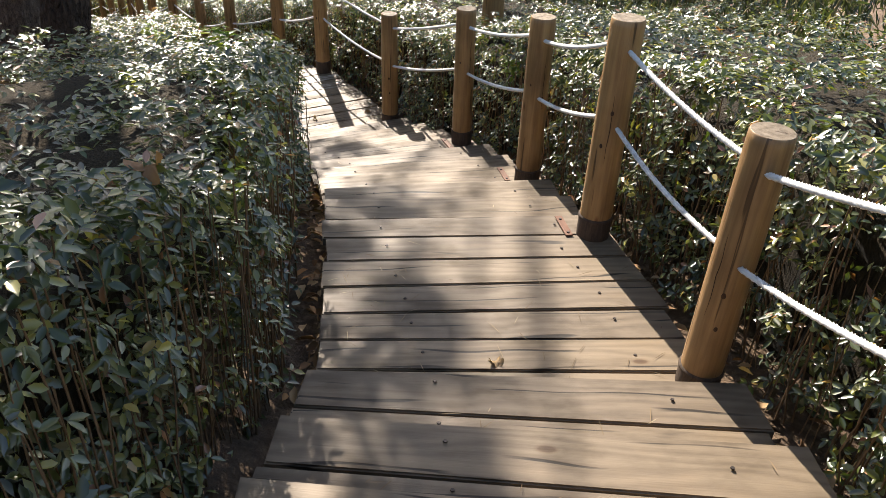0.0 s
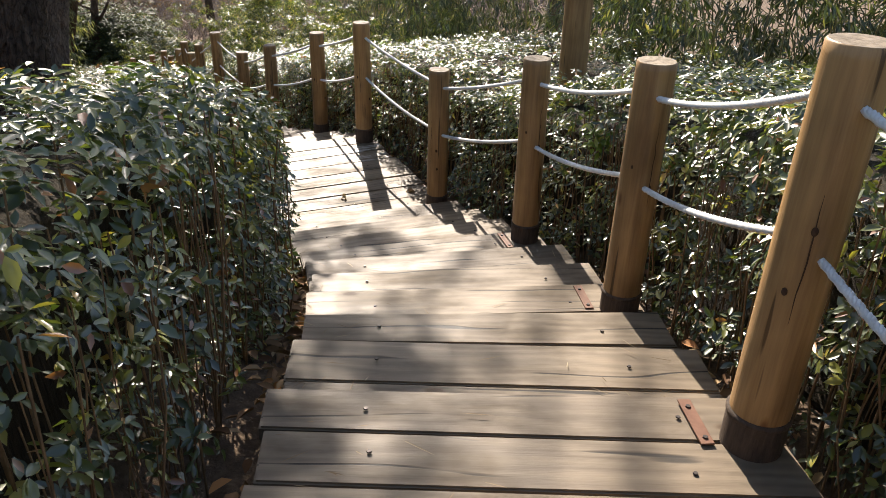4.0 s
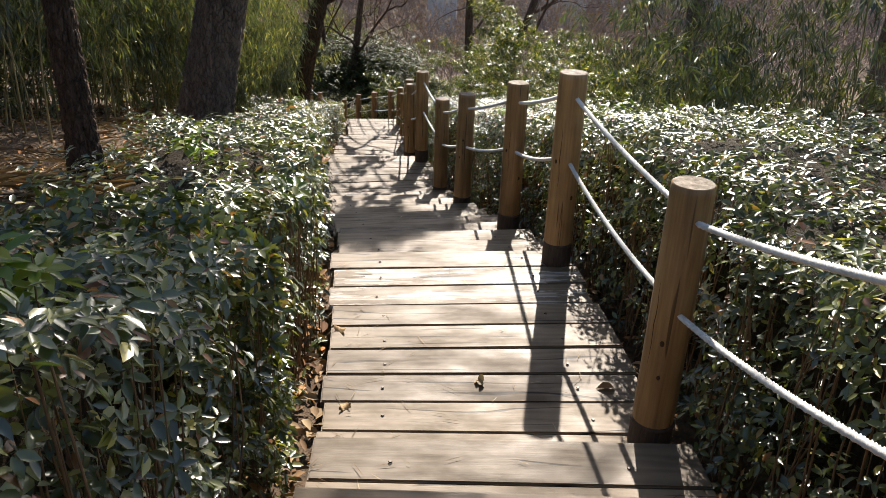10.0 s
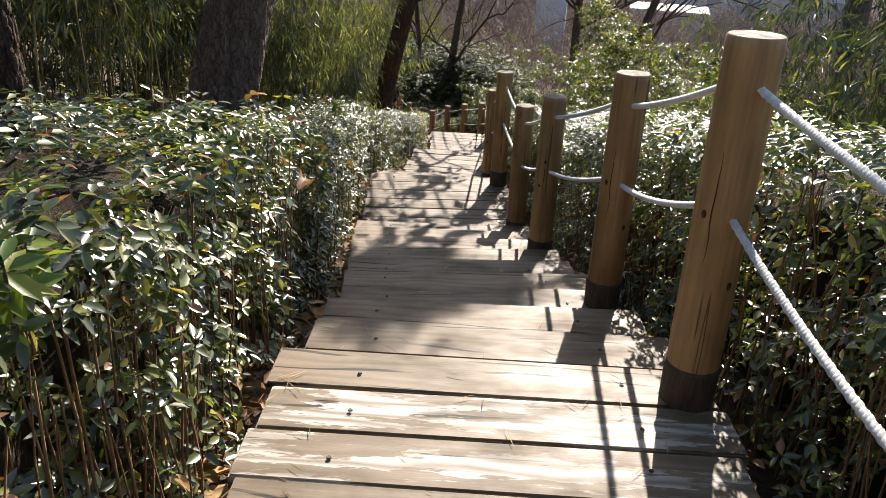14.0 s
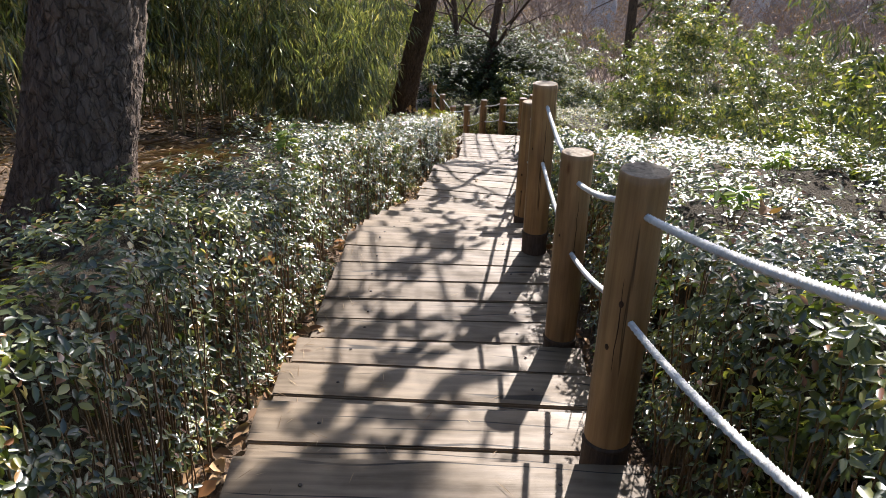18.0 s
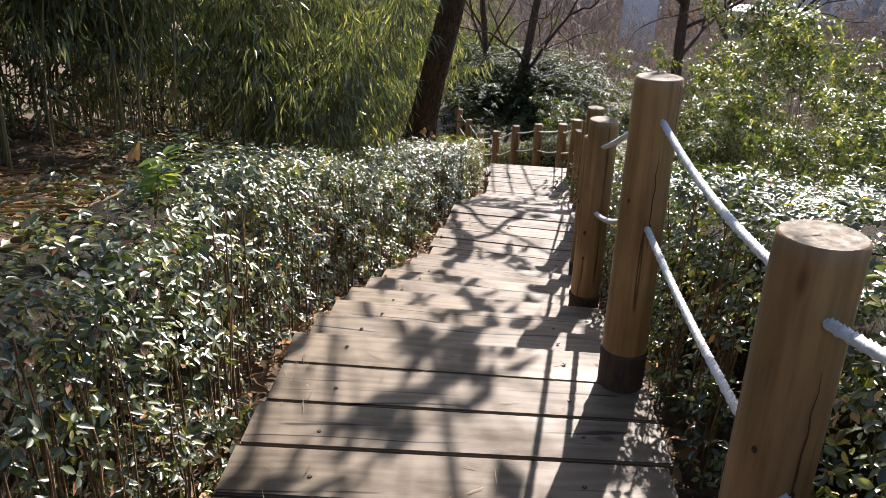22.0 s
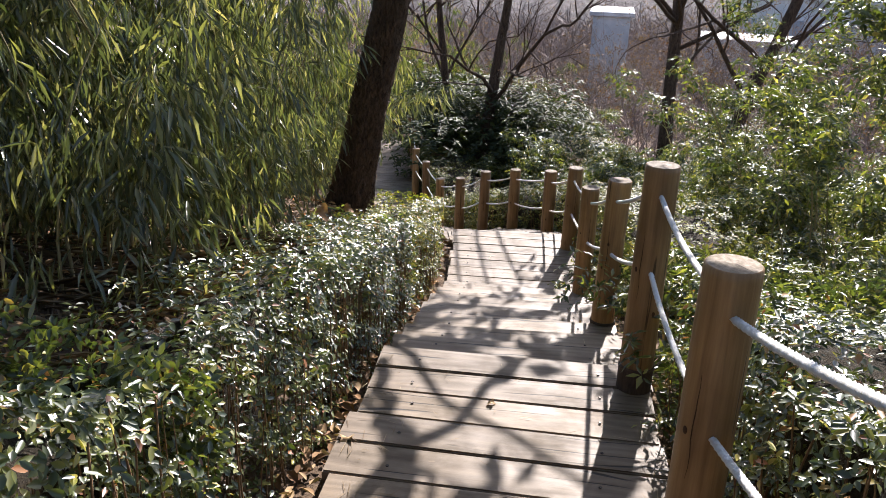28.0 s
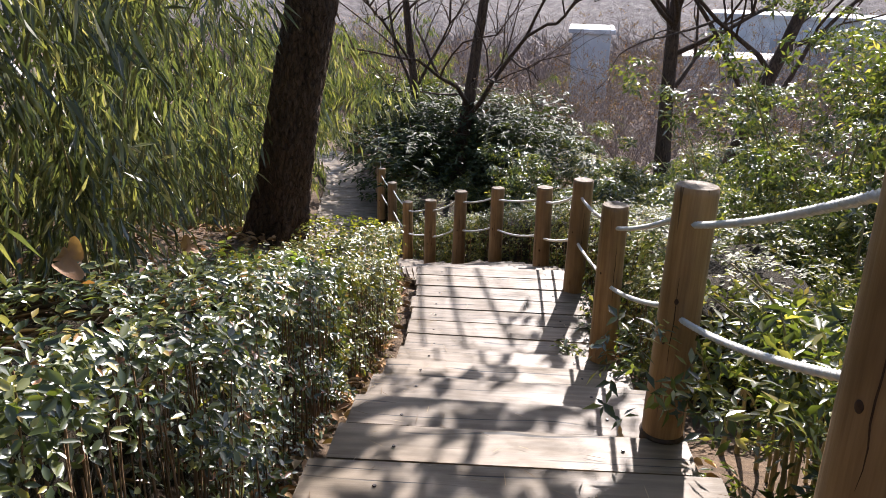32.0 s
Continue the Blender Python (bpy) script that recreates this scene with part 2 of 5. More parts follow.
KNOT = rough_stuff("dark_knot_wood", [(0.3, (0.035, 0.018, 0.01)), (0.7, (0.10, 0.055, 0.03))], 30, 0.7, 0.002, 0.4)
SLEEVE = rough_stuff("dark_wood_sleeve", [(0.3, (0.045, 0.032, 0.024)), (0.7, (0.12, 0.085, 0.06))], 12, 0.75, 0.004, 0.5, (6, 6, 1))
ROPE = rough_stuff("white_rope", [(0.3, (0.62, 0.61, 0.58)), (0.7, (0.82, 0.81, 0.78))], 40, 0.75, 0.002, 0.4)
SCREW = material("rusty_screw", 0.5, 0.8)[0]
SCREW.node_tree.nodes["Principled BSDF"].inputs["Base Color"].default_value = (0.06, 0.05, 0.045, 1)
PLATE = rough_stuff("rusty_steel_plate", [(0.3, (0.13, 0.055, 0.03)), (0.7, (0.22, 0.11, 0.07))], 14, 0.6, 0.002, 0.3)
GREEN = [(0.0, (0.026, 0.039, 0.012)), (0.45, (0.066, 0.092, 0.022)), (0.74, (0.140, 0.156, 0.034)), (0.87, (0.23, 0.235, 0.06)), (0.94, (0.40, 0.34, 0.07)), (0.97, (0.34, 0.15, 0.06)), (1.0, (0.2, 0.08, 0.045))]
LEAF = leafy("hedge_leaf", GREEN, 0.31, 0.30, 1.0, 0.4)
YELLOWING_LEAF = leafy("yellowing_hedge_leaf", [(0.0, (0.040, 0.052, 0.012)), (0.35, (0.10, 0.115, 0.022)), (0.7, (0.22, 0.21, 0.035)), (0.92, (0.38, 0.32, 0.055)), (1.0, (0.30, 0.14, 0.05))], 0.34, 0.36, 0.8, 0.2)
BAMBOO_LEAF = leafy("bamboo_leaf", [(0, (0.034, 0.046, 0.020)), (0.6, (0.085, 0.105, 0.042)), (0.88, (0.18, 0.19, 0.06)), (1.0, (0.40, 0.32, 0.16))], 0.30, 0.26, 0.8, 0.45)
# Lit copy of the bamboo leaf: sunshine put into a yellower, more translucent colour.
SUNNY_LEAF = leafy("sunlit_bamboo_leaf", [(0, (0.028, 0.040, 0.011)), (0.6, (0.088, 0.106, 0.024)), (0.88, (0.22, 0.215, 0.05)), (1.0, (0.40, 0.32, 0.12))], 0.32, 0.42, 0.8, 0.3)
# Copy of the bamboo leaf; skylight on it is put into the paler, greyer colour.
SKYLIT_BAMBOO_LEAF = leafy("skylit_bamboo_leaf", [(0, (0.060, 0.072, 0.040)), (0.6, (0.140, 0.150, 0.070)), (0.88, (0.27, 0.25, 0.10)), (1.0, (0.45, 0.38, 0.23))], 0.32, 0.30, 0.85, 0.5)
SHRUB_LEAF = leafy("shrub_leaf", [(0, (0.045, 0.056, 0.018)), (0.6, (0.13, 0.135, 0.036)), (0.9, (0.27, 0.25, 0.07)), (1.0, (0.40, 0.28, 0.12))], 0.52, 0.34, 0.4, 0.1)
# Leaf colour darkened to carry the shade under the bare trees.
SHADE_BUSH_LEAF = leafy("shade_darkened_bush_leaf", [(0, (0.026, 0.035, 0.015)), (0.7, (0.055, 0.070, 0.026)), (1.0, (0.12, 0.125, 0.04))], 0.6, 0.22, 0.3)
HAZE_WOODS = rough_stuff("distant_bare_woods", [(0.3, (0.085, 0.072, 0.068)), (0.5, (0.15, 0.128, 0.12)), (0.72, (0.26, 0.23, 0.22))], 0.9, 0.95, 0.5, 1.0, (1, 1, 0.35))
YOUNG_LEAF = leafy("young_shoot_leaf", [(0, (0.10, 0.17, 0.03)), (0.6, (0.20, 0.27, 0.04)), (1.0, (0.34, 0.33, 0.06))], 0.4, 0.4, 0.6, 0.3)
STEM = rough_stuff("hedge_stem", [(0.3, (0.11, 0.066, 0.034)), (0.7, (0.27, 0.175, 0.09))], 20, 0.85, 0.003, 0.5, (4, 4, 1))
# Shade deep inside the hedges is put into this dark twig colour.
CORE = rough_stuff("hedge_shade_core", [(0.3, (0.022, 0.020, 0.012)), (0.7, (0.095, 0.07, 0.042))], 30, 0.95, 0.05, 1.0, (3, 3, 0.5))
def plated(m, scale, dark):
    """Cuts a bark material into long plates with dark furrows between them."""
    nodes, links = m.node_tree.nodes, m.node_tree.links
    b = nodes["Principled BSDF"]
    base = b.inputs["Base Color"].links[0].from_socket
    old = b.inputs["Normal"].links[0].from_socket
    warp = noise_node(nodes, links, 5.0, 3, 0.6)
    c = nodes.new("ShaderNodeTexCoord")
    mp = nodes.new("ShaderNodeMapping")
    mp.inputs["Scale"].default_value = scale
    links.new(mix(nodes, links, c.outputs["Object"], warp.outputs["Color"], 0.12), mp.inputs["Vector"])
    v = nodes.new("ShaderNodeTexVoronoi")
    v.feature = "DISTANCE_TO_EDGE"
    v.inputs["Scale"].default_value = 1.0
    links.new(mp.outputs[0], v.inputs["Vector"])
    r = ramp(nodes, [(0.02, (dark, dark, dark)), (0.11, (1, 1, 1))])
    links.new(v.outputs["Distance"], r.inputs[0])
    links.new(mix(nodes, links, base, r.outputs[0], 0.85, "MULTIPLY"), b.inputs["Base Color"])
    n = nodes.new("ShaderNodeBump")
    n.inputs["Strength"].default_value, n.inputs["Distance"].default_value = 0.9, 0.03
    links.new(r.outputs[0], n.inputs["Height"])
    links.new(old, n.inputs["Normal"])
    links.new(n.outputs[0], b.inputs["Normal"])
    return m

BARK = plated(rough_stuff("pine_bark", [(0.3, (0.085, 0.063, 0.05)), (0.55, (0.215, 0.165, 0.13)), (0.75, (0.36, 0.29, 0.235))], 9, 0.92, 0.05, 1.0, (2.2, 2.2, 0.5)), (30, 30, 11), 0.55)
BARK_DARK = plated(rough_stuff("dark_bark", [(0.3, (0.045, 0.030, 0.022)), (0.7, (0.17, 0.115, 0.08))], 10, 0.92, 0.04, 1.0, (3, 3, 0.45)), (34, 34, 7), 0.55)
LITTER = rough_stuff("leaf_litter_ground", [(0.25, (0.05, 0.034, 0.024)), (0.5, (0.125, 0.085, 0.055)), (0.75, (0.24, 0.165, 0.105))], 14, 0.95, 0.03, 1.0)
DRY_LEAF = leafy("dry_fallen_leaf", [(0, (0.12, 0.06, 0.03)), (0.5, (0.28, 0.16, 0.08)), (0.9, (0.45, 0.31, 0.18)), (1, (0.5, 0.2, 0.06))], 0.75, 0.06, 0.2)
STRAW = leafy("dry_straw", [(0, (0.13, 0.085, 0.05)), (0.6, (0.26, 0.18, 0.11)), (1, (0.46, 0.36, 0.24))], 0.75, 0.04, 0.2)
ORANGE_LEAF = leafy("orange_dead_leaf", [(0, (0.22, 0.10, 0.045)), (1, (0.34, 0.18, 0.09))], 0.6, 0.25, 0.3)
CULM = rough_stuff("bamboo_culm", [(0.3, (0.16, 0.14, 0.055)), (0.7, (0.38, 0.31, 0.16))], 5, 0.45, 0.002, 0.2, (1, 1, 0.2))
TWIG = rough_stuff("bare_twig", [(0.3, (0.15, 0.12, 0.105)), (0.7, (0.36, 0.29, 0.26))], 12, 0.9, 0.004, 0.5)
PALE_WALL = rough_stuff("pale_building_wall", [(0.3, (0.42, 0.46, 0.50)), (0.7, (0.56, 0.58, 0.6))], 1.5, 0.8, 0.003, 0.2)
ROOF = rough_stuff("pale_sheet_roof", [(0.3, (0.42, 0.44, 0.47)), (0.7, (0.6, 0.61, 0.63))], 2, 0.5, 0.004, 0.3)
GLASS = material("window_glass", 0.08)[0]
GLASS.node_tree.nodes["Principled BSDF"].inputs["Base Color"].default_value = (0.22, 0.27, 0.32, 1)

# ---- building blocks ----
def part(name, bm, mat, parent=None, label="", smooth=False):
    me = bpy.data.meshes.new(name)
    bm.to_mesh(me)
    bm.free()
    if smooth:
        me.shade_smooth()
    me.materials.append(mat)
    ob = new(name, me)
    ob.parent = parent
    return tagged(ob, label)

def arrays(name, verts, faces, mat, parent=None, label="", smooth=False):
    """A mesh object from arrays of vertices (n, 3) and faces (m, 3 or 4)."""
    v, f = np.asarray(verts, np.float32), np.asarray(faces, np.int32)
    me = bpy.data.meshes.new(name)
    me.vertices.add(len(v))
    me.vertices.foreach_set("co", v.ravel())
    me.loops.add(f.size)
    me.loops.foreach_set("vertex_index", f.ravel())
    me.polygons.add(len(f))
    me.polygons.foreach_set("loop_start", np.arange(0, f.size, f.shape[1], dtype=np.int32))
    me.update(calc_edges=True)
    if smooth:
        me.shade_smooth()
    me.materials.append(mat)
    ob = new(name, me)
    ob.parent = parent
    return tagged(ob, label)

def empty(name, at=(0, 0, 0), label="", category="", group="", kind=""):
    ob = new(name)
    ob.location = at
    ob.empty_display_size = 0.1
    return tagged(ob, label, category, group, kind)

def tube(points, radii, sides=8, cap=True):
    """Vertices and quads of a tube along points."""
    P, R = np.array(points, float), np.array(radii, float)
    d = np.gradient(P, axis=0)
    d /= np.linalg.norm(d, axis=1)[:, None] + 1e-9
    up = np.where(np.abs(d[:, 2:3]) > 0.9, np.array([[1.0, 0, 0]]), np.array([[0, 0, 1.0]]))
    u = np.cross(d, up)
    u /= np.linalg.norm(u, axis=1)[:, None] + 1e-9
    w = np.cross(d, u)
    a = np.arange(sides) * 2 * np.pi / sides
    V = (P[:, None] + R[:, None, None] * (np.cos(a)[None, :, None] * u[:, None] + np.sin(a)[None, :, None] * w[:, None])).reshape(-1, 3)
    i, j = np.meshgrid(np.arange(len(P) - 1), np.arange(sides), indexing="ij")
    k = (j + 1) % sides
    F = np.stack([i * sides + j, i * sides + k, (i + 1) * sides + k, (i + 1) * sides + j], -1).reshape(-1, 4)
    return V, F

def merge(pieces):
    V, F, n = [], [], 0
    for v, f in pieces:
        V.append(v), F.append(np.asarray(f) + n)
        n += len(v)
    return np.concatenate(V), np.concatenate(F)

def blades(at, way, up, length, width, fold=0.12, droop=0.15, fine=True):
    """Folded lance-shaped leaf blades: at, way and up are (n, 3), length and width (n,). fine: two quads a leaf, else two triangles."""
    way = way / (np.linalg.norm(way, axis=1)[:, None] + 1e-9)
    side = np.cross(way, up)
    side /= np.linalg.norm(side, axis=1)[:, None] + 1e-9
    nrm = np.cross(side, way)
    L, W = length[:, None], width[:, None]
    tip = at + way * L - nrm * L * droop
    n = len(at)
    def edge(k, w, sign):
        return at + way * L * k - nrm * L * droop * k * k + sign * side * W * w + nrm * W * fold * w * 2
    if fine:
        V = np.stack([at, edge(0.28, 0.42, -1), edge(0.62, 0.44, -1), tip, edge(0.62, 0.44, 1), edge(0.28, 0.42, 1)], 1).reshape(-1, 3)
        q, m = np.array([[0, 1, 2, 3], [0, 3, 4, 5]]), 6
    else:
        V = np.stack([at, edge(0.45, 0.5, -1), tip, edge(0.45, 0.5, 1)], 1).reshape(-1, 3)
        q, m = np.array([[0, 1, 2], [0, 2, 3]]), 4
    F = (np.arange(n)[:, None, None] * m + q[None]).reshape(-1, q.shape[1])
    return V, F

def sprigs(rng, at, axis, leaves=6, length=(0.035, 0.06), ratio=0.46, lean=0.36, fine=True, droop=0.22):
    """Whorls of leaves: one whorl of several leaves at each point, round its axis."""
    n = len(at)
    axis = axis / (np.linalg.norm(axis, axis=1)[:, None] + 1e-9)
    a = np.cross(axis, rng.normal(size=(n, 3)))
    a /= np.linalg.norm(a, axis=1)[:, None] + 1e-9
    b = np.cross(axis, a)
    th = (np.arange(leaves)[None] * 2.4 + rng.uniform(0, 6.3, (n, 1)) + rng.normal(0, 0.25, (n, leaves)))
    el = rng.uniform(-0.15, lean, (n, leaves))
    way = np.cos(th)[..., None] * a[:, None] + np.sin(th)[..., None] * b[:, None]
    way = way * np.cos(el)[..., None] + axis[:, None] * np.sin(el)[..., None]
    L = rng.uniform(*length, (n, leaves))
    start = at[:, None] + axis[:, None] * rng.uniform(-0.03, 0.01, (n, leaves, 1)) + way * 0.006
    up = np.repeat(axis[:, None], leaves, 1) + rng.normal(0, 0.22, (n, leaves, 3))
    return blades(start.reshape(-1, 3), way.reshape(-1, 3), up.reshape(-1, 3), L.ravel(), (L * ratio * rng.uniform(0.8, 1.2, L.shape)).ravel(), droop=droop, fine=fine)

# ---- plan: the line of posts, and the deck along it ----
POSTS = [(2.9, -2.6), (2.88, -1.2), (2.82, 0.1), (2.606, 1.354), (2.26, 2.401), (1.94, 3.572), (1.416, 4.825), (0.621, 6.073), (-0.36, 7.377), (-1.162, 8.387),
         (-2.2, 9.521), (-3.012, 10.469), (-3.868, 11.415), (-4.764, 12.527), (-5.631, 13.792), (-6.436, 15.002), (-7.292, 16.208), (-8.238, 17.519), (-9.099, 18.621), (-10.032, 19.629),
         (-11.273, 20.599), (-11.958, 20.774), (-12.632, 21.028), (-13.85, 21.93), (-14.98, 22.78), (-16.24, 23.79), (-17.38, 24.91), (-18.7, 26.2), (-20.4, 27.2), (-22.4, 27.6)]

def spline(P, n=40):
    P, Q = np.array(P, float), []
    for i in range(len(P) - 1):
        a, b, c, d = P[max(i - 1, 0)], P[i], P[i + 1], P[min(i + 2, len(P) - 1)]
        for t in np.arange(n) / n:
            Q.append(0.5 * (2 * b + (c - a) * t + (2 * a - 5 * b + 4 * c - d) * t * t + (3 * b - a - 3 * c + d) * t ** 3))
    return np.array(Q + [P[-1]])

LINE = spline(POSTS)
RUN = np.concatenate([[0], np.cumsum(np.linalg.norm(np.diff(LINE, axis=0), axis=1))])
RUN -= RUN[120] - 1.13               # so that the first post in view stands at 1.13 m
POST_RUN = RUN[::40]
WAY = np.gradient(LINE, axis=0)
WAY /= np.linalg.norm(WAY, axis=1)[:, None]

def spot(s, o):
    """The place o metres to the left of the post line, s metres along it."""
    s, o = np.asarray(s, float), np.asarray(o, float)
    x, y = np.interp(s, RUN, LINE[:, 0]), np.interp(s, RUN, LINE[:, 1])
    u, v = np.interp(s, RUN, WAY[:, 0]), np.interp(s, RUN, WAY[:, 1])
    k = np.hypot(u, v)
    return np.stack([x - v / k * o, y + u / k * o], -1)

def along(x, y):
    """The s and o of places."""
    xy = np.stack([np.ravel(x), np.ravel(y)], 1)
    s, o = np.empty(len(xy)), np.empty(len(xy))
    for i in range(0, len(xy), 4000):
        d = ((xy[i:i + 4000, None] - LINE[None, ::4]) ** 2).sum(-1)
        k = d.argmin(1) * 4
        r = xy[i:i + 4000] - LINE[k]
        s[i:i + 4000] = RUN[k] + (r * WAY[k]).sum(1)
        o[i:i + 4000] = r[:, 1] * WAY[k, 0] - r[:, 0] * WAY[k, 1]
    return s, o

# Levels: the front edge of each tread or landing and its height.
LEVELS = []
def flight(start, end, treads, z, landing_z):
    """Treads from the landing that ends at start down to the next landing, whose back lies at end."""
    for k in range(treads):
        LEVELS.append((start + (end - start) * (k + 1) / treads, z + (landing_z - z) * (k + 1) / (treads + 1)))
LEVELS.append((-2.72, 0.41 + 10 * 0.119))
flight(-2.72, 1.0, 9, 0.41 + 10 * 0.119, 0.41)
LEVELS.append((2.43, 0.41))                  # landing
flight(2.43, 6.15, 9, 0.41, -0.737)
LEVELS.append((8.08, -0.737))                # landing
flight(8.08, 11.93, 9, -0.737, -1.95)
LEVELS.append((13.48, -1.95))                # landing
flight(13.48, 16.37, 8, -1.95, -3.055)
LEVELS.append((17.88, -3.055))               # landing
flight(17.88, 20.8, 7, -3.055, -4.07)
LEVELS.append((22.6, -4.07))                 # landing
flight(22.6, 28.9, 17, -4.07, -6.28)
LEVELS.append((48.0, -6.28))

FRONTS, HEIGHTS = np.array([a for a, _ in LEVELS]), np.array([b for _, b in LEVELS])
def deck_z(s):
    return HEIGHTS[np.clip(np.searchsorted(FRONTS, s), 0, len(HEIGHTS) - 1)]
SLOPE_S = np.concatenate([[-12, -2.72], (FRONTS[1:] + FRONTS[:-1]) / 2, [60, 90]])
SLOPE_Z = np.concatenate([[3.8, HEIGHTS[0]], HEIGHTS[1:], [-6.9, -9.0]])
SKEW_S, SKEW = (-3, 0.6, 1.0, 1.43, 2.13, 2.43, 3.5, 6.1, 8.0, 17.9, 18.6, 20, 21.5, 26, 60), (0.22, 0.22, 0.27, 0.28, 0.14, 0.06, 0.06, 0.06, 0.0, 0.0, -0.05, 0.0, 0.06, 0.06, 0.0)
IN, OUT = -0.09, 1.30                         # the deck's edges, left of the post line
EDGE_S, EDGE = (-4, 0.4, 0.8, 1.27, 1.7, 2.2, 6, 8, 9, 10, 11.4, 11.9, 12.6, 13.3, 14, 16, 17.8, 19.8, 21.2, 60), (1.72, 1.60, 1.55, 1.47, 1.40, 1.32, 1.31, 1.28, 1.25, 1.25, 1.29, 1.31, 1.27, 1.26, 1.28, 1.26, 1.26, 1.25, 1.22, 1.21)
def out_edge(s):
    """The left edge of the deck."""
    return float(np.interp(s, EDGE_S, EDGE))

def line_z(s):
    """The deck's mean slope line."""
    return np.interp(s, SLOPE_S, SLOPE_Z)

def ground_z(x, y):
    s, o = along(x, y)
    z = line_z(s) - 0.16
    left, right = np.clip(o - 1.6, 0, None), np.clip(-0.2 - o, 0, None)
    z = z + 0.5 * np.clip(left / 0.7, 0, 1) + 0.05 * np.clip(left - 0.7, 0, 12) - 0.16 * np.clip(right - 1.2, 0, 14)
    return z

# ---- ground ----
def ground():
    fine = np.arange(-34, 22, 0.4)
    xs = np.concatenate([[-900, -300, -120, -70, -50, -40], fine, [26, 34, 60, 150, 500]])
    ys = np.concatenate([[-400, -120, -50, -25, -15], np.arange(-10, 46, 0.4), [50, 56, 64, 75, 100, 160, 400, 1200]])
    X, Y = np.meshgrid(xs, ys, indexing="ij")
    Z = ground_z(X, Y).reshape(X.shape)
    rng = np.random.default_rng(3)
    Z = np.maximum(Z, -9.5) + rng.normal(0, 0.018, Z.shape)
    V = np.stack([X, Y, Z], -1).reshape(-1, 3)
    i, j = np.meshgrid(np.arange(len(xs) - 1), np.arange(len(ys) - 1), indexing="ij")
    a = i * len(ys) + j
    F = np.stack([a, a + len(ys), a + len(ys) + 1, a + 1], -1).reshape(-1, 4)
    ob = arrays("ground", V, F, LITTER, smooth=True)
    tagged(ob, "brown hillside ground strewn with dry leaf litter", "ground", kind="structure")
ground()

# ---- deck boards ----
def deck():
    rng = random.Random(5)
    deck_ob = empty("boardwalk_stairs", (0, 0, 0), "weathered grey-brown timber boardwalk stairs descending a hillside between hedges", "boardwalk stairs", kind="structure")
    starts = np.concatenate([[-4.6], FRONTS[:-1]])
    for k, (s0, s1, z) in enumerate(zip(starts, FRONTS, HEIGHTS)):
        if s0 > 46:
            break
        depth = s1 - s0
        far = s0 > 22.5
        if depth < 0.6:
            cuts = [s1, s1 - 0.245, s0 - 0.03]      # front board, and the back board that runs under the step above
        else:
            n = max(2, round(depth / 0.213))
            cuts = list(np.linspace(s1, s0 - 0.03, n + 1))
        for a, b in zip(cuts[1:], cuts[:-1]):
            board(deck_ob, a + 0.004, b - 0.005, z, rng, far)
        riser(deck_ob, s1 - 0.045, z, rng)
    stringers(deck_ob)
    edge_strips(deck_ob)
    return deck_ob

def quadrilateral(s0, s1, o0=IN, o1=OUT):
    k0, k1 = np.interp(s0, SKEW_S, SKEW), np.interp(s1, SKEW_S, SKEW)
    w0, w1 = out_edge(s0 + k0) - OUT, out_edge(s1 + k1) - OUT
    return [spot(s0, o0), spot(s1, o0), spot(s1 + k1, o1 + w1), spot(s0 + k0, o1 + w0)]

def board(parent, s0, s1, z, rng, far=False):
    c = quadrilateral(s0, s1, IN + rng.uniform(-0.02, 0.015), OUT + rng.uniform(-0.015, 0.02))
    mid = sum(c) / 4
    along_board = (c[3] + c[2] - c[0] - c[1]) / 2
    ang = math.atan2(along_board[1], along_board[0])
    ca, sa = math.cos(-ang), math.sin(-ang)
    flat = [Vector((ca * (p - mid)[0] - sa * (p - mid)[1], sa * (p - mid)[0] + ca * (p - mid)[1], 0)) for p in c]
    bm = bmesh.new()
    t = 0.045
    top = [bm.verts.new(p) for p in flat]
    face = bm.faces.new(top)
    face.normal_update()
    if face.normal.z < 0:
        face.normal_flip()
    low = bmesh.ops.extrude_face_region(bm, geom=[face])
    bmesh.ops.translate(bm, vec=(0, 0, -t), verts=[g for g in low["geom"] if isinstance(g, bmesh.types.BMVert)])
    bmesh.ops.recalc_face_normals(bm, faces=bm.faces)
    if not far:
        bmesh.ops.bevel(bm, geom=[e for e in bm.edges if all(v.co.z > -0.01 for v in e.verts)], offset=0.006, segments=2, affect="EDGES")
    ob = part("plank", bm, DECK_WORN if 7.4 < s0 < 7.85 else DECK, parent)
    ob.location = (*mid, z + rng.uniform(-0.003, 0.003))
    ob.rotation_euler = (rng.uniform(-0.004, 0.004), rng.uniform(-0.003, 0.003), ang)
    if not far:
        w = s1 - s0
        if w > 0.17:
            screws(parent, s0, s1, z, rng)

SCREW_MESH = None
def screws(parent, s0, s1, z, rng):
    global SCREW_MESH
    if SCREW_MESH is None:
        bm = bmesh.new()
        bmesh.ops.create_cone(bm, cap_ends=True, segments=10, radius1=0.0075, radius2=0.006, depth=0.003)
        SCREW_MESH = bpy.data.meshes.new("screw")
        bm.to_mesh(SCREW_MESH)
        bm.free()
        SCREW_MESH.materials.append(SCREW)
    m = (s0 + s1) / 2
    for o in (IN + 0.27, OUT - 0.27):
        k = np.interp(m, SKEW_S, SKEW) * (o - IN) / (OUT - IN)
        p = spot(m + k + rng.uniform(-0.04, 0.02), o + rng.uniform(-0.02, 0.02))
        ob = new("screw_head", SCREW_MESH)
        ob.location = (*p, z + 0.004)
        ob.parent = parent

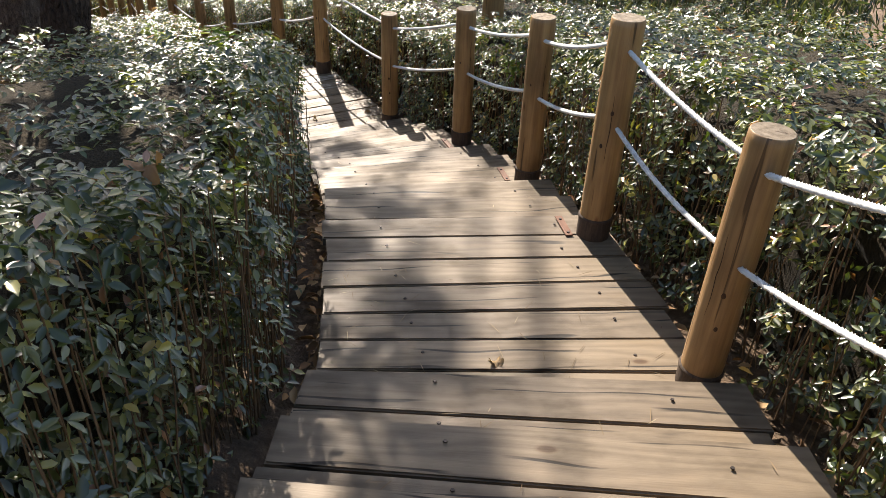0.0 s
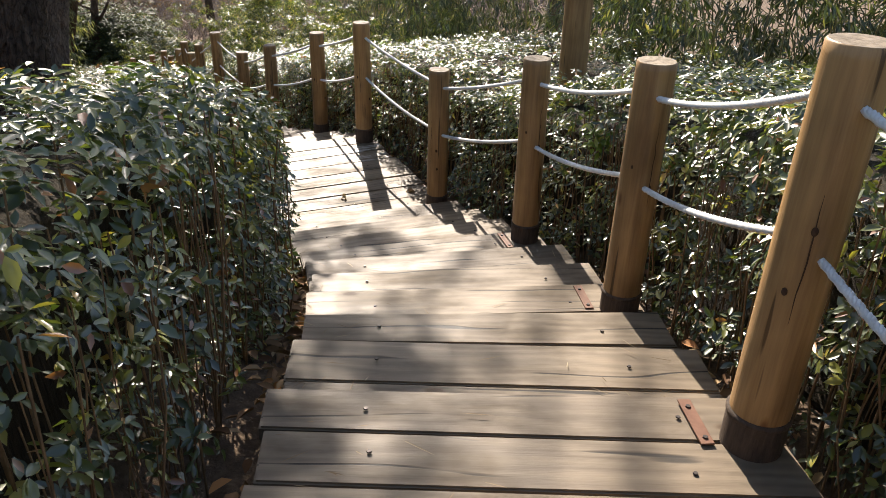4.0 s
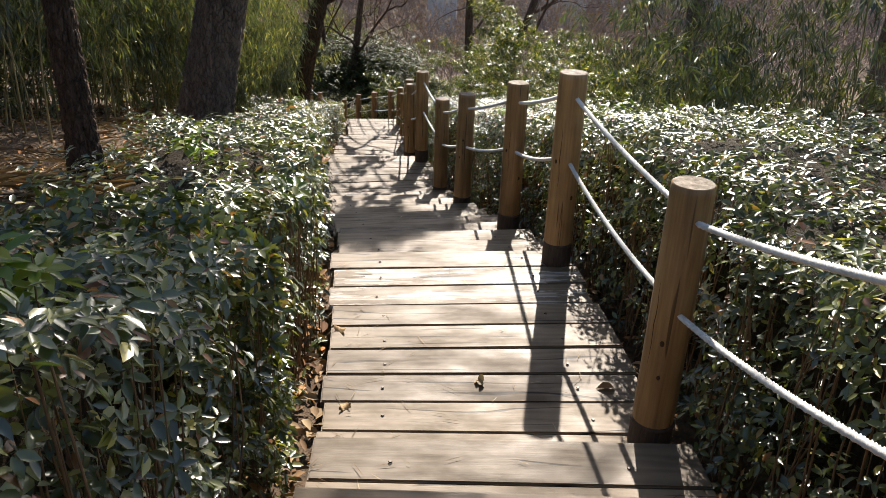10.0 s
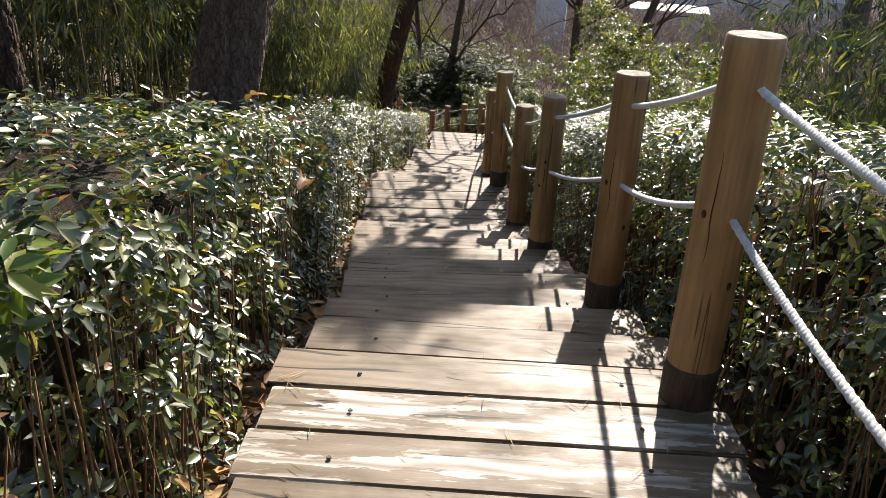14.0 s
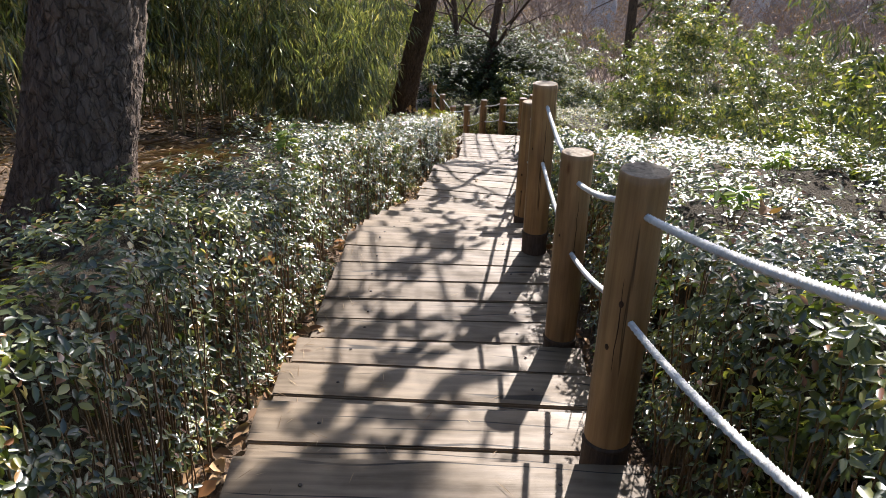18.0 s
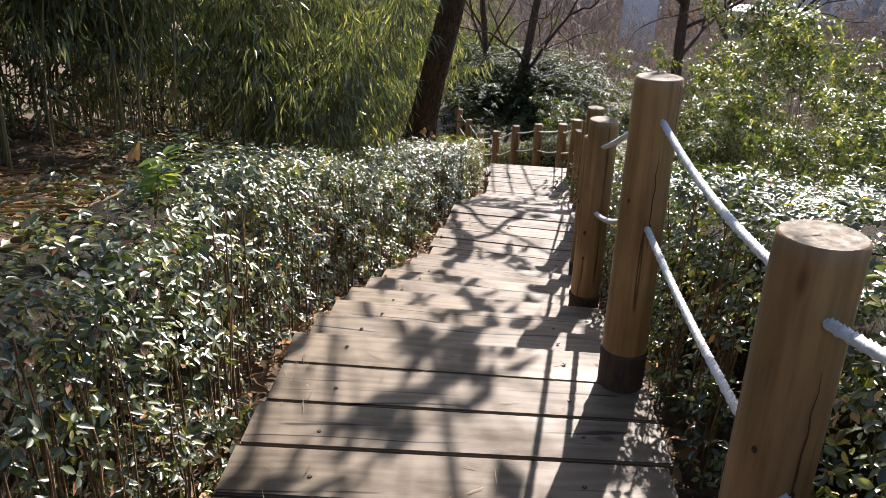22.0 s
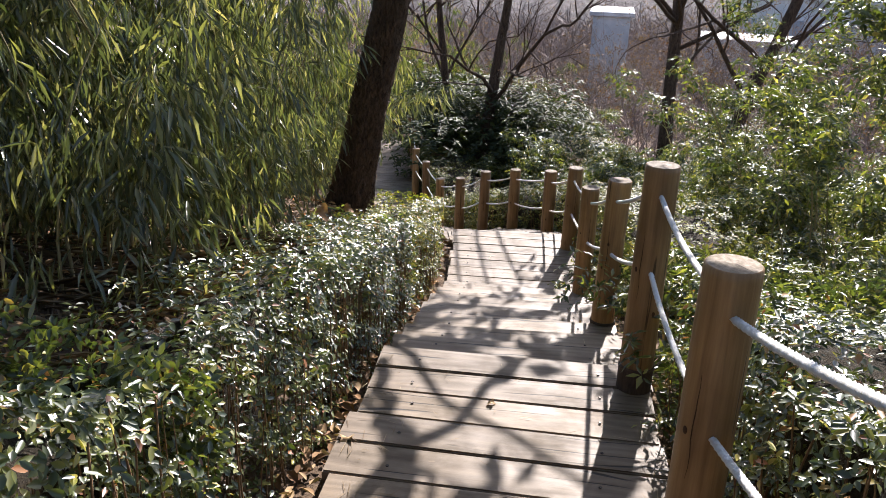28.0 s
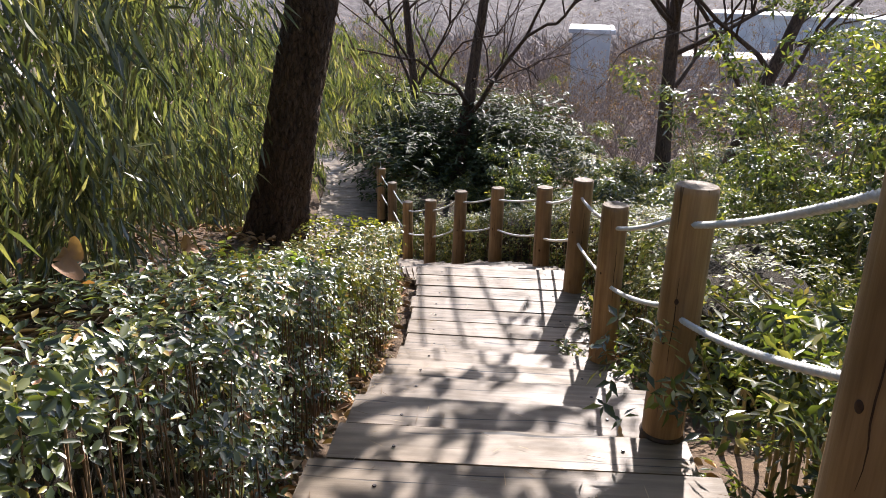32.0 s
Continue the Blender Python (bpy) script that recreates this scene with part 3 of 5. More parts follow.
def riser(parent, s, z, rng):
    c = quadrilateral(s, s + 0.03, IN + 0.03, OUT - 0.03)
    V = [(*p, z - 0.046) for p in c] + [(*p, z - 0.20) for p in c]
    F = [(0, 1, 2, 3), (7, 6, 5, 4), (0, 4, 5, 1), (1, 5, 6, 2), (2, 6, 7, 3), (3, 7, 4, 0)]
    arrays("riser_board", V, F, JOIST, parent)

def edge_strips(parent):
    """Rusty steel strips screwed to the treads beside some posts."""
    for i in (4, 5, 6):
        w = WAY[i * 40]
        bm = bmesh.new()
        bmesh.ops.create_cube(bm, size=1.0)
        for v in bm.verts:
            v.co = Vector((v.co.x * 0.19, v.co.y * 0.038, v.co.z * 0.006))
        bmesh.ops.bevel(bm, geom=list(bm.edges), offset=0.0015, segments=1, affect="EDGES")
        plate = part("steel_strip", bm, PLATE, parent, "rusty steel strip screwed to the tread")
        s = float(FRONTS[np.searchsorted(FRONTS, POST_RUN[i])]) - 0.115
        p = spot(s, 0.125)
        plate.location = (p[0], p[1], float(deck_z(s)) + 0.007)
        plate.rotation_euler = (0, 0, math.atan2(w[1], w[0]))
        for x in (-0.07, 0.06):
            bm = bmesh.new()
            bmesh.ops.create_cone(bm, cap_ends=True, segments=6, radius1=0.008, radius2=0.007, depth=0.005)
            bolt = part("bolt", bm, SCREW, plate)
            bolt.location = (x, 0, 0.005)

def stringers(parent):
    for o in (IN + 0.2, OUT - 0.08):
        S = np.arange(-4.5, 46, 0.2)
        xy0, xy1 = spot(S, o), spot(S, o + 0.05)
        z = line_z(S) - 0.20
        V = np.concatenate([np.c_[xy0, z], np.c_[xy1, z], np.c_[xy1, z - 0.16], np.c_[xy0, z - 0.16]])
        n = len(S)
        i = np.arange(n - 1)
        F = np.concatenate([np.stack([i + a * n, i + 1 + a * n, i + 1 + b * n, i + b * n], 1) for a, b in ((0, 1), (1, 2), (2, 3), (3, 0))])
        arrays("stringer", V, F, JOIST, parent)
deck()

def needles():
    """Thin dry needles and grass bits scattered on the boards."""
    rng = np.random.default_rng(14)
    n = 1500
    s = rng.uniform(-2, 23, n)
    o = np.where(rng.uniform(0, 1, n) < 0.55, rng.uniform(IN, OUT, n), OUT - np.abs(rng.normal(0, 0.16, n)))
    p = spot(s, o)
    a = rng.uniform(0, 6.28, n)
    L = rng.uniform(0.02, 0.11, n)
    keep = np.abs(deck_z(s + 0.06) - deck_z(s - 0.06)) < 0.01
    V, F = blades(np.c_[p, deck_z(s) + 0.006][keep], np.c_[np.cos(a), np.sin(a), np.zeros(n)][keep], np.tile([[0, 0, 1.0]], (n, 1))[keep], L[keep], np.full(n, 0.0032)[keep], 0.3, 0.0)
    tagged(arrays("dry_needles", V, F, STRAW), "thin dry needles scattered over the deck boards", "needles", kind="stuff")
needles()

# ---- posts and ropes ----
TOPS = {3: 1.47, 4: 1.496, 5: 1.141, 6: 0.802, 7: 0.361, 8: 0.364, 9: -0.001, 10: -0.46, 11: -0.836, 12: -0.832, 13: -1.329, 14: -1.834, 15: -1.96, 16: -2.453, 17: -2.98,
        18: -3.193, 19: -3.618, 20: -4.038, 21: -4.241, 22: -4.541, 23: -4.99, 24: -5.06, 25: -5.21, 26: -5.17, 27: -5.17, 28: -5.17, 29: -5.17}
RADIUS = 0.077

def lathe(profile, sides=24):
    V, F = tube([(0, 0, z) for _, z in profile], [r for r, _ in profile], sides)
    return V, F

def post_height(i):
    return TOPS.get(i, float(line_z(POST_RUN[i])) + 1.11)

def make_post(seed):
    """One post: shaft with knots and a drying crack, sawn top with a split, dark sleeve with a rim."""
    rng = random.Random(seed)
    post = empty("fence_post", (0, 0, 0), "round varnished timber fence post with a dark base sleeve", "fence post", "rope fence posts")
    V, F = lathe([(RADIUS + 0.001, 0.115), (RADIUS + 0.002, 0.2), (RADIUS, 0.6), (RADIUS - 0.002, 1.07), (RADIUS - 0.003, 1.096), (RADIUS - 0.008, 1.1)])
    shaft = arrays("shaft", V, F, POST, post, smooth=True)
    for k in range(2):
        a, h = radians(rng.uniform(95, 215)), rng.uniform(0.3, 1.0)
        bm = bmesh.new()
        bmesh.ops.create_uvsphere(bm, u_segments=10, v_segments=6, radius=1.0)
        w = rng.uniform(0.004, 0.009)
        for v in bm.verts:
            v.co = Vector((v.co.x * 0.002, v.co.y * w, v.co.z * w * 1.5))
        knot = part("knot", bm, KNOT, shaft, "dark knot in the wood", True)
        knot.location, knot.rotation_euler = (RADIUS * math.cos(a), RADIUS * math.sin(a), h), (0, 0, a)
    a, h, n = radians(rng.uniform(110, 200)), rng.uniform(0.35, 0.6), 9
    side = np.array([-math.sin(a), math.cos(a), 0])
    out = np.array([math.cos(a), math.sin(a), 0])
    rows = []
    for i in range(n):
        t = i / (n - 1)
        c = out * (RADIUS + 0.0016) + side * rng.uniform(-0.003, 0.003) + np.array([0, 0, h + 0.34 * t])
        w = 0.0019 * math.sin(math.pi * (0.06 + 0.88 * t))
        rows.append((c - side * w, c + side * w))
    V = np.array([p for r in rows for p in r])
    F = [(2 * i, 2 * i + 1, 2 * i + 3, 2 * i + 2) for i in range(n - 1)]
    arrays("drying_crack", V, F, KNOT, shaft, "thin dark drying crack")
    bm = bmesh.new()
    bmesh.ops.create_circle(bm, cap_ends=True, segments=24, radius=RADIUS - 0.008)
    top = part("end_grain", bm, POST_TOP, post)
    top.location.z = 1.1
    a = rng.uniform(0, 6.28)
    u, w = np.array([math.cos(a), math.sin(a), 0]), np.array([-math.sin(a), math.cos(a), 0])
    V = np.array([u * 0.004 + w * 0.0018, u * 0.062 + w * 0.0006, u * 0.062, u * 0.062 - w * 0.0006, u * 0.004 - w * 0.0018]) + np.array([0, 0, 0.0012])
    arrays("split", V, [(0, 4, 3, 1)], KNOT, top, "dark radial split")
    V, F = lathe([(RADIUS + 0.004, -0.45), (RADIUS + 0.005, 0.122), (RADIUS + 0.004, 0.13), (RADIUS - 0.001, 0.133)])
    sleeve = arrays("sleeve", V, F, SLEEVE, post, "dark weathered base sleeve", True)
    V, F = lathe([(RADIUS + 0.003, 0.112), (RADIUS + 0.0085, 0.116), (RADIUS + 0.009, 0.126), (RADIUS + 0.003, 0.131)])
    arrays("rim", V, F, SLEEVE, sleeve, "raised rim of the sleeve", True)
    return post

def posts():
    rng = random.Random(8)
    kinds = [make_post(60 + k) for k in range(4)]
    for i, (x, y) in enumerate(POSTS):
        w = WAY[min(i * 40, len(WAY) - 1)]
        m = pose(x, y, post_height(i) - 1.1, rng.uniform(-0.8, 0.8), rng.uniform(-0.8, 0.8), math.degrees(math.atan2(w[1], w[0])))
        if i < 4:
            kinds[i].matrix_basis = m
        else:
            copy_thing(kinds[(i * 7 + i // 3) % 4], m)
posts()

def rope(a, b, sag, turns=38.0):
    n = 34
    t = np.linspace(0, 1, n)
    P = np.array(a)[None] * (1 - t[:, None]) + np.array(b)[None] * t[:, None]
    P[:, 2] -= sag * 4 * t * (1 - t)
    return P

def strand_rope(P, r=0.0125, strands=3, turn=0.042, step=0.009):
    """A laid rope of three strands, swept along P."""
    seg = np.linalg.norm(np.diff(P, axis=0), axis=1)
    s = np.concatenate([[0], np.cumsum(seg)])
    n = int(s[-1] / step) + 2
    q = np.linspace(0, s[-1], n)
    C = np.stack([np.interp(q, s, P[:, k]) for k in range(3)], 1)
    d = np.gradient(C, axis=0)
    d /= np.linalg.norm(d, axis=1)[:, None]
    u = np.cross(d, (0, 0, 1.0))
    u /= np.linalg.norm(u, axis=1)[:, None]
    w = np.cross(d, u)
    out = []
    for k in range(strands):
        a = q / turn * 2 * np.pi + k * 2 * np.pi / strands
        out.append(tube(C + 0.5 * r * (np.cos(a)[:, None] * u + np.sin(a)[:, None] * w), np.full(n, r * 0.58), 4))
    return merge(out)

def ropes():
    rng = random.Random(12)
    for i in range(len(POSTS) - 1):
        p, q = Vector((*POSTS[i], post_height(i))), Vector((*POSTS[i + 1], post_height(i + 1)))
        d = (q - p)
        d.z = 0
        d.normalize()
        for drop, sag in ((0.125, 0.024), (0.48, 0.026)):
            a, b = p + d * 0.06 - Vector((0, 0, drop)), q - d * 0.06 - Vector((0, 0, drop))
            V, F = strand_rope(rope(a, b, sag + rng.uniform(-0.008, 0.014)), step=0.0105 if i < 17 else 0.03)
            ob = arrays("rope", V, F, ROPE, smooth=True)
            tagged(ob, "white twisted rope strung slack between timber posts", "rope", "fence ropes")
ropes()

# ---- hedges ----
def hedge(label, s0, s1, o_face, o_back, height, seed, density=280, length=(0.028, 0.052), stems=40, ends=0.35, mat=None, leaves=6, fine=True):
    """A clipped hedge between s0 and s1 along the path. height: metres over the path's slope line, as a function of s."""
    rng = np.random.default_rng(seed)
    off = o_face if callable(o_face) else (lambda s: np.full_like(np.asarray(s, float), o_face))
    o_face = float(off((s0 + s1) / 2))
    sgn = 1.0 if o_back > o_face else -1.0
    width = abs(o_back - o_face)
    run = s1 - s0
    thing = empty("hedge", (*spot((s0 + s1) / 2, (o_face + o_back) / 2), float(line_z((s0 + s1) / 2))), label, "hedge")
    back = Matrix.Translation(-thing.location)

    def place(s, u, h, lift=0.0):
        """u: 0 at the face, 1 at the back; h: 0 at the ground, 1 at the top."""
        wob = 0.05 * np.sin(s * 2.1 + seed) + 0.04 * np.sin(s * 5.3 + u * 4 + seed * 2) + 0.025 * np.sin(s * 11 + u * 9)
        H = height(s) + 0.6 * wob + 0.03 * np.sin(u * width * 6 + s * 3)
        k = np.minimum(1, np.minimum(s - s0, s1 - s) / ends) if ends else 1.0
        k = np.sqrt(np.clip(1 - (1 - k) ** 2, 0.02, 1))
        H = H * (0.55 + 0.45 * k)
        o = off(s) + (o_back - off(s)) * u + sgn * wob * (1 - u) * 0.6
        g = line_z(s) - 0.12
        return np.c_[spot(s, o), g + (H + 0.12) * h + lift]

    def face_normal(s, way):
        u, v = np.interp(s, RUN, WAY[:, 0]), np.interp(s, RUN, WAY[:, 1])
        return np.c_[-v * way, u * way, np.zeros_like(s)]

    def lump(s, v):
        """Swelling and hollow of the clipped surface, about -1 to 1: v runs across it in metres."""
        return 0.45 * np.sin(s * 7.3 + 2.1 * np.sin(v * 5 + seed)) * np.sin(v * 9.1 + seed + 1.7 * np.sin(s * 3.1)) + 0.35 * np.sin(s * 17 + v * 6 + seed) * np.sin(v * 15 - s * 8) + 0.2 * np.sin(s * 29 + seed) * np.sin(v * 31)

    def thin(s, u, v, share):
        keep = rng.uniform(0, 1, len(s)) < np.clip(share + 1.6 * (lump(s, v) + 0.25), 0, 1)
        return s[keep], u[keep], v[keep], int(keep.sum())

    pieces, rest = [], []
    # top: full leaves near the path, plainer ones behind
    n = int(run * width * density * 0.42)
    s, u = rng.uniform(s0, s1, n), rng.uniform(0.42, 1, n)
    s, u, v, n = thin(s, u, u * width, 0.35)
    at = place(s, u, 1.0, rng.normal(-0.02, 0.025, n) + 0.045 * lump(s, v))
    rest.append(sprigs(rng, at, np.c_[rng.normal(0, 0.22, (n, 2)), np.ones(n)], leaves, length, fine=False))
    n = int(run * width * density * 0.56)
    s, u = rng.uniform(s0, s1, n), rng.uniform(0, 0.45, n)
    s, u, v, n = thin(s, u, u * width, 0.35)
    at = place(s, u, 1.0, rng.normal(-0.02, 0.025, n) + 0.045 * lump(s, v))
    axis = np.c_[rng.normal(0, 0.22, (n, 2)), np.ones(n)]
    pieces.append(sprigs(rng, at, axis, leaves, length, fine=fine))
    # shoots that stand above the clipped top
    n = int(run * width * 5)
    s, u = rng.uniform(s0, s1, n), rng.uniform(0, 1, n)
    at = place(s, u, 1.0, rng.uniform(0.02, 0.09, n))
    pieces.append(sprigs(rng, at, np.c_[rng.normal(0, 0.25, (n, 2)), np.ones(n)], leaves, length, fine=fine))
    # face, fuller towards the top
    n = int(run * 0.95 * density * 1.8)
    s, h = rng.uniform(s0, s1, n), 1 - rng.uniform(0, 1, n) ** 1.3 * 0.97
    s, h, v, n = thin(s, h, h * 0.9, 0.3)
    at = place(s, np.abs(rng.normal(0, 0.05, n)) / width, h)
    fn = face_normal(s, -sgn)
    at = at + fn * 0.05 * lump(s, v)[:, None]
    axis = fn * rng.uniform(0.2, 1.0, (n, 1)) + np.c_[rng.normal(0, 0.3, (n, 2)), rng.uniform(0.3, 1.1, n)]
    pieces.append(sprigs(rng, at + fn * rng.uniform(-0.08, 0.045, (n, 1)), axis, leaves, length, fine=fine))
    # inside the face, behind the stems
    n = int(run * density * 0.42)
    s, h = rng.uniform(s0, s1, n), rng.uniform(0.1, 0.95, n)
    at = place(s, rng.uniform(0.08, 0.36, n) / width, h)
    rest.append(sprigs(rng, at, np.c_[rng.normal(0, 0.5, (n, 2)), rng.uniform(0.1, 1, n)], leaves, length, fine=False))
    # the side away from the path
    n = int(run * density * 0.25)
    s, h = rng.uniform(s0, s1, n), rng.uniform(0.1, 1, n)
    at = place(s, 1 + rng.normal(0, 0.03, n), h)
    rest.append(sprigs(rng, at, face_normal(s, sgn) + np.array([[0, 0, 0.7]]), leaves, length, fine=False))
    # the two ends
    for e, d in ((s0, -1), (s1, 1)):
        n = int(width * 0.9 * density * 1.3)
        u, h = rng.uniform(0, 1, n), rng.uniform(0.1, 1, n)
        s = np.full(n, e) - d * 0.03
        at = place(s, u, h * 1.3)
        wy = np.c_[np.interp(s, RUN, WAY[:, 0]), np.interp(s, RUN, WAY[:, 1]), np.zeros(n)] * d
        pieces.append(sprigs(rng, at + wy * rng.uniform(-0.05, 0.05, (n, 1)), wy + np.array([[0, 0, 0.7]]), leaves, length, fine=fine))
    V, F = merge(pieces)
    ob = arrays("foliage", V - np.array(thing.location)[None], F, mat or LEAF, thing)
    tagged(ob, kind="stuff")
    V, F = merge(rest)
    tagged(arrays("rear_foliage", V - np.array(thing.location)[None], F, mat or LEAF, thing), kind="stuff")
    # stems
    n = int(run * stems)
    s, u = rng.uniform(s0 + 0.1, s1 - 0.1, n), np.clip(np.abs(rng.normal(0.04, 0.08, n)) / width, 0.02, 1)
    tubes = []
    for i in range(n):
        k = np.linspace(0, rng.uniform(0.6, 0.98), 4)
        P = place(np.full(4, s[i]) + np.cumsum(rng.normal(0, 0.02, 4)), np.full(4, u[i]) + np.cumsum(rng.normal(0, 0.012, 4)), k)
        tubes.append(tube(P, np.linspace(1, 0.6, 4) * rng.uniform(0.0022, 0.0052), 4))
    V, F = merge(tubes)
    tagged(arrays("stem_mass", V - np.array(thing.location)[None], F, STEM, thing), kind="stuff")
    # solid dark core that stands in for the shaded inner twigs
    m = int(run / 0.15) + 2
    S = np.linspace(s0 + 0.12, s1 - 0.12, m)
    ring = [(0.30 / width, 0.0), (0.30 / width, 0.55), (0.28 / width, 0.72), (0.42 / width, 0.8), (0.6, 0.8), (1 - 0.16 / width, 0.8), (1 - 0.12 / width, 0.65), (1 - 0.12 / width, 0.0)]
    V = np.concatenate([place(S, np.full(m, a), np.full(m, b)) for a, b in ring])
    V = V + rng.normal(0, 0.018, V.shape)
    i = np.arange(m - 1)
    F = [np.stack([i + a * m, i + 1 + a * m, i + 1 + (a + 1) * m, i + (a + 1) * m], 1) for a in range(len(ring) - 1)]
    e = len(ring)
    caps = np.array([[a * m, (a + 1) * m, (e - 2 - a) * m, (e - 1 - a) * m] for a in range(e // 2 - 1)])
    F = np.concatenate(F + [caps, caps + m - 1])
    arrays("shade_core", V - np.array(thing.location)[None], F, CORE, thing, "solid dark core standing in for the hedge's shaded inside")
    return thing

def lerp(*pairs):
    a, b = zip(*pairs)
    return lambda s: np.interp(s, a, b)

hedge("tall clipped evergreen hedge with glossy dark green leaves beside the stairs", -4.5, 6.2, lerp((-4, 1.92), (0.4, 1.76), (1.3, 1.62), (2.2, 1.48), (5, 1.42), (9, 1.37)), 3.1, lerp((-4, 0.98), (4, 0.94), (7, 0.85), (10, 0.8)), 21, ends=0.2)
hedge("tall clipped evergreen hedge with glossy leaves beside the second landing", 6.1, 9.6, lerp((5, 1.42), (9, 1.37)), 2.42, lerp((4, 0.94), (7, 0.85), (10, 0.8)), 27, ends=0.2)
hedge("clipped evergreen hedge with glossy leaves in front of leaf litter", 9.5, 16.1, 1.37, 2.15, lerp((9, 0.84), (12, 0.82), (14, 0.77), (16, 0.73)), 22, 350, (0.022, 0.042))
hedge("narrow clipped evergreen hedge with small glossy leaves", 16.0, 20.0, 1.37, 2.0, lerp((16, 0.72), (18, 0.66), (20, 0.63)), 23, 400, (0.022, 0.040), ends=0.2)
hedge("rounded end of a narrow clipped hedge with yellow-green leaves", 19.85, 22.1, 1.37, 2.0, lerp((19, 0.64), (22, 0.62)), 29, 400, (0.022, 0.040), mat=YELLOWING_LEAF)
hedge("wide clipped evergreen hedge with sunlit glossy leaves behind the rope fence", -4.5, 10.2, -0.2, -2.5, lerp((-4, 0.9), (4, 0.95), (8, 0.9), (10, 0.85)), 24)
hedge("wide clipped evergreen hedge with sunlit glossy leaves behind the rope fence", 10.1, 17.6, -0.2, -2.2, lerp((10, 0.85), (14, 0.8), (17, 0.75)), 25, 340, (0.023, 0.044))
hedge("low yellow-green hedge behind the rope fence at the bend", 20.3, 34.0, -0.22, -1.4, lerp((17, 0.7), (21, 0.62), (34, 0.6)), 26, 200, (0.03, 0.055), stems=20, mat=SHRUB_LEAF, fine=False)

# ---- bamboo and shrubs ----
def bamboo(label, s0, s1, o0, o1, tall, seed, culms=60, bunches=3000, droop=0.5, length=(0.10, 0.19), mat=None, low=0.25, name="bamboo_thicket", lean=0.5, ratio=(0.11, 0.16), hang=0.0, gaps=-0.55, bushy=False):
    """A thicket: leaning culms with drooping bunches of narrow leaves."""
    rng = np.random.default_rng(seed)
    s, o = rng.uniform(s0, s1, culms), rng.uniform(0, 1, culms)
    o = o0 + (o1 - o0) * o ** 1.3
    xy = spot(s, o)
    gz = ground_z(xy[:, 0], xy[:, 1])
    mid = np.array([*xy.mean(0), gz.mean()])
    thing = empty(name, mid, label, "bamboo" if "bamboo" in name else "shrub")
    tubes, at, way = [], [], []
    per = bunches // culms
    stand = 1 + 0.22 * np.sin(s * 1.7 + seed) + 0.14 * np.sin(s * 4.1 + o * 2 + seed)
    for i in range(culms):
        h = tall * rng.uniform(0.6, 1.15) * stand[i]
        to = np.array([rng.normal(0, 0.6), rng.normal(0, 0.6)])
        toward = spot(s[i], o[i] - np.sign(o1 - o0) * 1.0) - xy[i]
        to = to + toward * rng.uniform(0.1, 1.0) * lean
        k = np.linspace(0, 1, 7)
        P = np.c_[xy[i][0] + to[0] * k ** 2 * h * 0.35, xy[i][1] + to[1] * k ** 2 * h * 0.35, gz[i] + h * (k - 0.14 * k ** 3)]
        tubes.append(tube(P, np.linspace(0.011, 0.003, 7) * rng.uniform(0.7, 1.3), 5))
        kk = rng.uniform(low, 1, per) ** 0.8
        c = np.stack([np.interp(kk, k, P[:, j]) for j in range(3)], 1)
        a = rng.uniform(0, 6.28, per)
        r = rng.uniform(0.05, 0.55, per) * (1.1 - 0.5 * kk)
        c = c + np.c_[np.cos(a) * r, np.sin(a) * r, -0.35 * r]
        at.append(c), way.append(np.c_[np.cos(a), np.sin(a), rng.uniform(-0.9, 0.4, per) - droop * 0.5])
    V, F = merge(tubes)
    tagged(arrays("culm_mass", V - mid[None], F, CULM, thing), kind="stuff")
    at, way = np.concatenate(at), np.concatenate(way)
    full = np.sin(at[:, 0] * 3.1 + seed) * np.sin(at[:, 1] * 2.9 + 1.3 * seed) + np.sin(at[:, 2] * 4.3 + at[:, 0] * 1.7 + seed) + rng.normal(0, 0.25, len(at))
    at, way = at[full > gaps], way[full > gaps]
    if bushy:                                          # rounded clumps of broad leaves, dark between them
        at = at + rng.normal(0, 0.05, at.shape)
        rad = rng.uniform(0.10, 0.24, (len(at), 1))
        d = rng.normal(0, 1, (len(at), 18, 3))
        d /= np.linalg.norm(d, axis=2)[..., None]
        q = (at[:, None] + d * rad[:, None] * np.array([1.1, 1.1, 0.75]) * rng.uniform(0.55, 1.05, (len(at), 18, 1))).reshape(-1, 3)
        V, F = sprigs(rng, q, d.reshape(-1, 3) * 0.6 + np.array([[0, 0, 0.7]]) + rng.normal(0, 0.3, q.shape), 5, length, 0.34, fine=False)
        tagged(arrays("foliage", V - mid[None], F, mat or BAMBOO_LEAF, thing), kind="stuff")
        return thing
    leaves = 6
    n = len(at)
    loose = 0.75 - 0.3 * hang
    w = way[:, None] * (1 - 0.55 * hang) + rng.normal(0, loose, (n, leaves, 3)) - np.array([0, 0, 1.5 * hang])
    twig = way * np.array([[1, 1, 0.3]])
    p = at[:, None] + rng.normal(0, 0.03, (n, leaves, 3)) + twig[:, None] * rng.uniform(-0.10, 0.10, (n, leaves, 1))
    L = rng.uniform(*length, (n, leaves))
    V, F = blades(p.reshape(-1, 3), w.reshape(-1, 3), np.tile([[0.0, 0.0, 1.0]], (n * leaves, 1)) + rng.normal(0, 0.4, (n * leaves, 3)), L.ravel(), (L * rng.uniform(*ratio, L.shape)).ravel(), fold=0.2, droop=0.25, fine=False)
    tagged(arrays("foliage", V - mid[None], F, mat or BAMBOO_LEAF, thing), kind="stuff")
    return thing

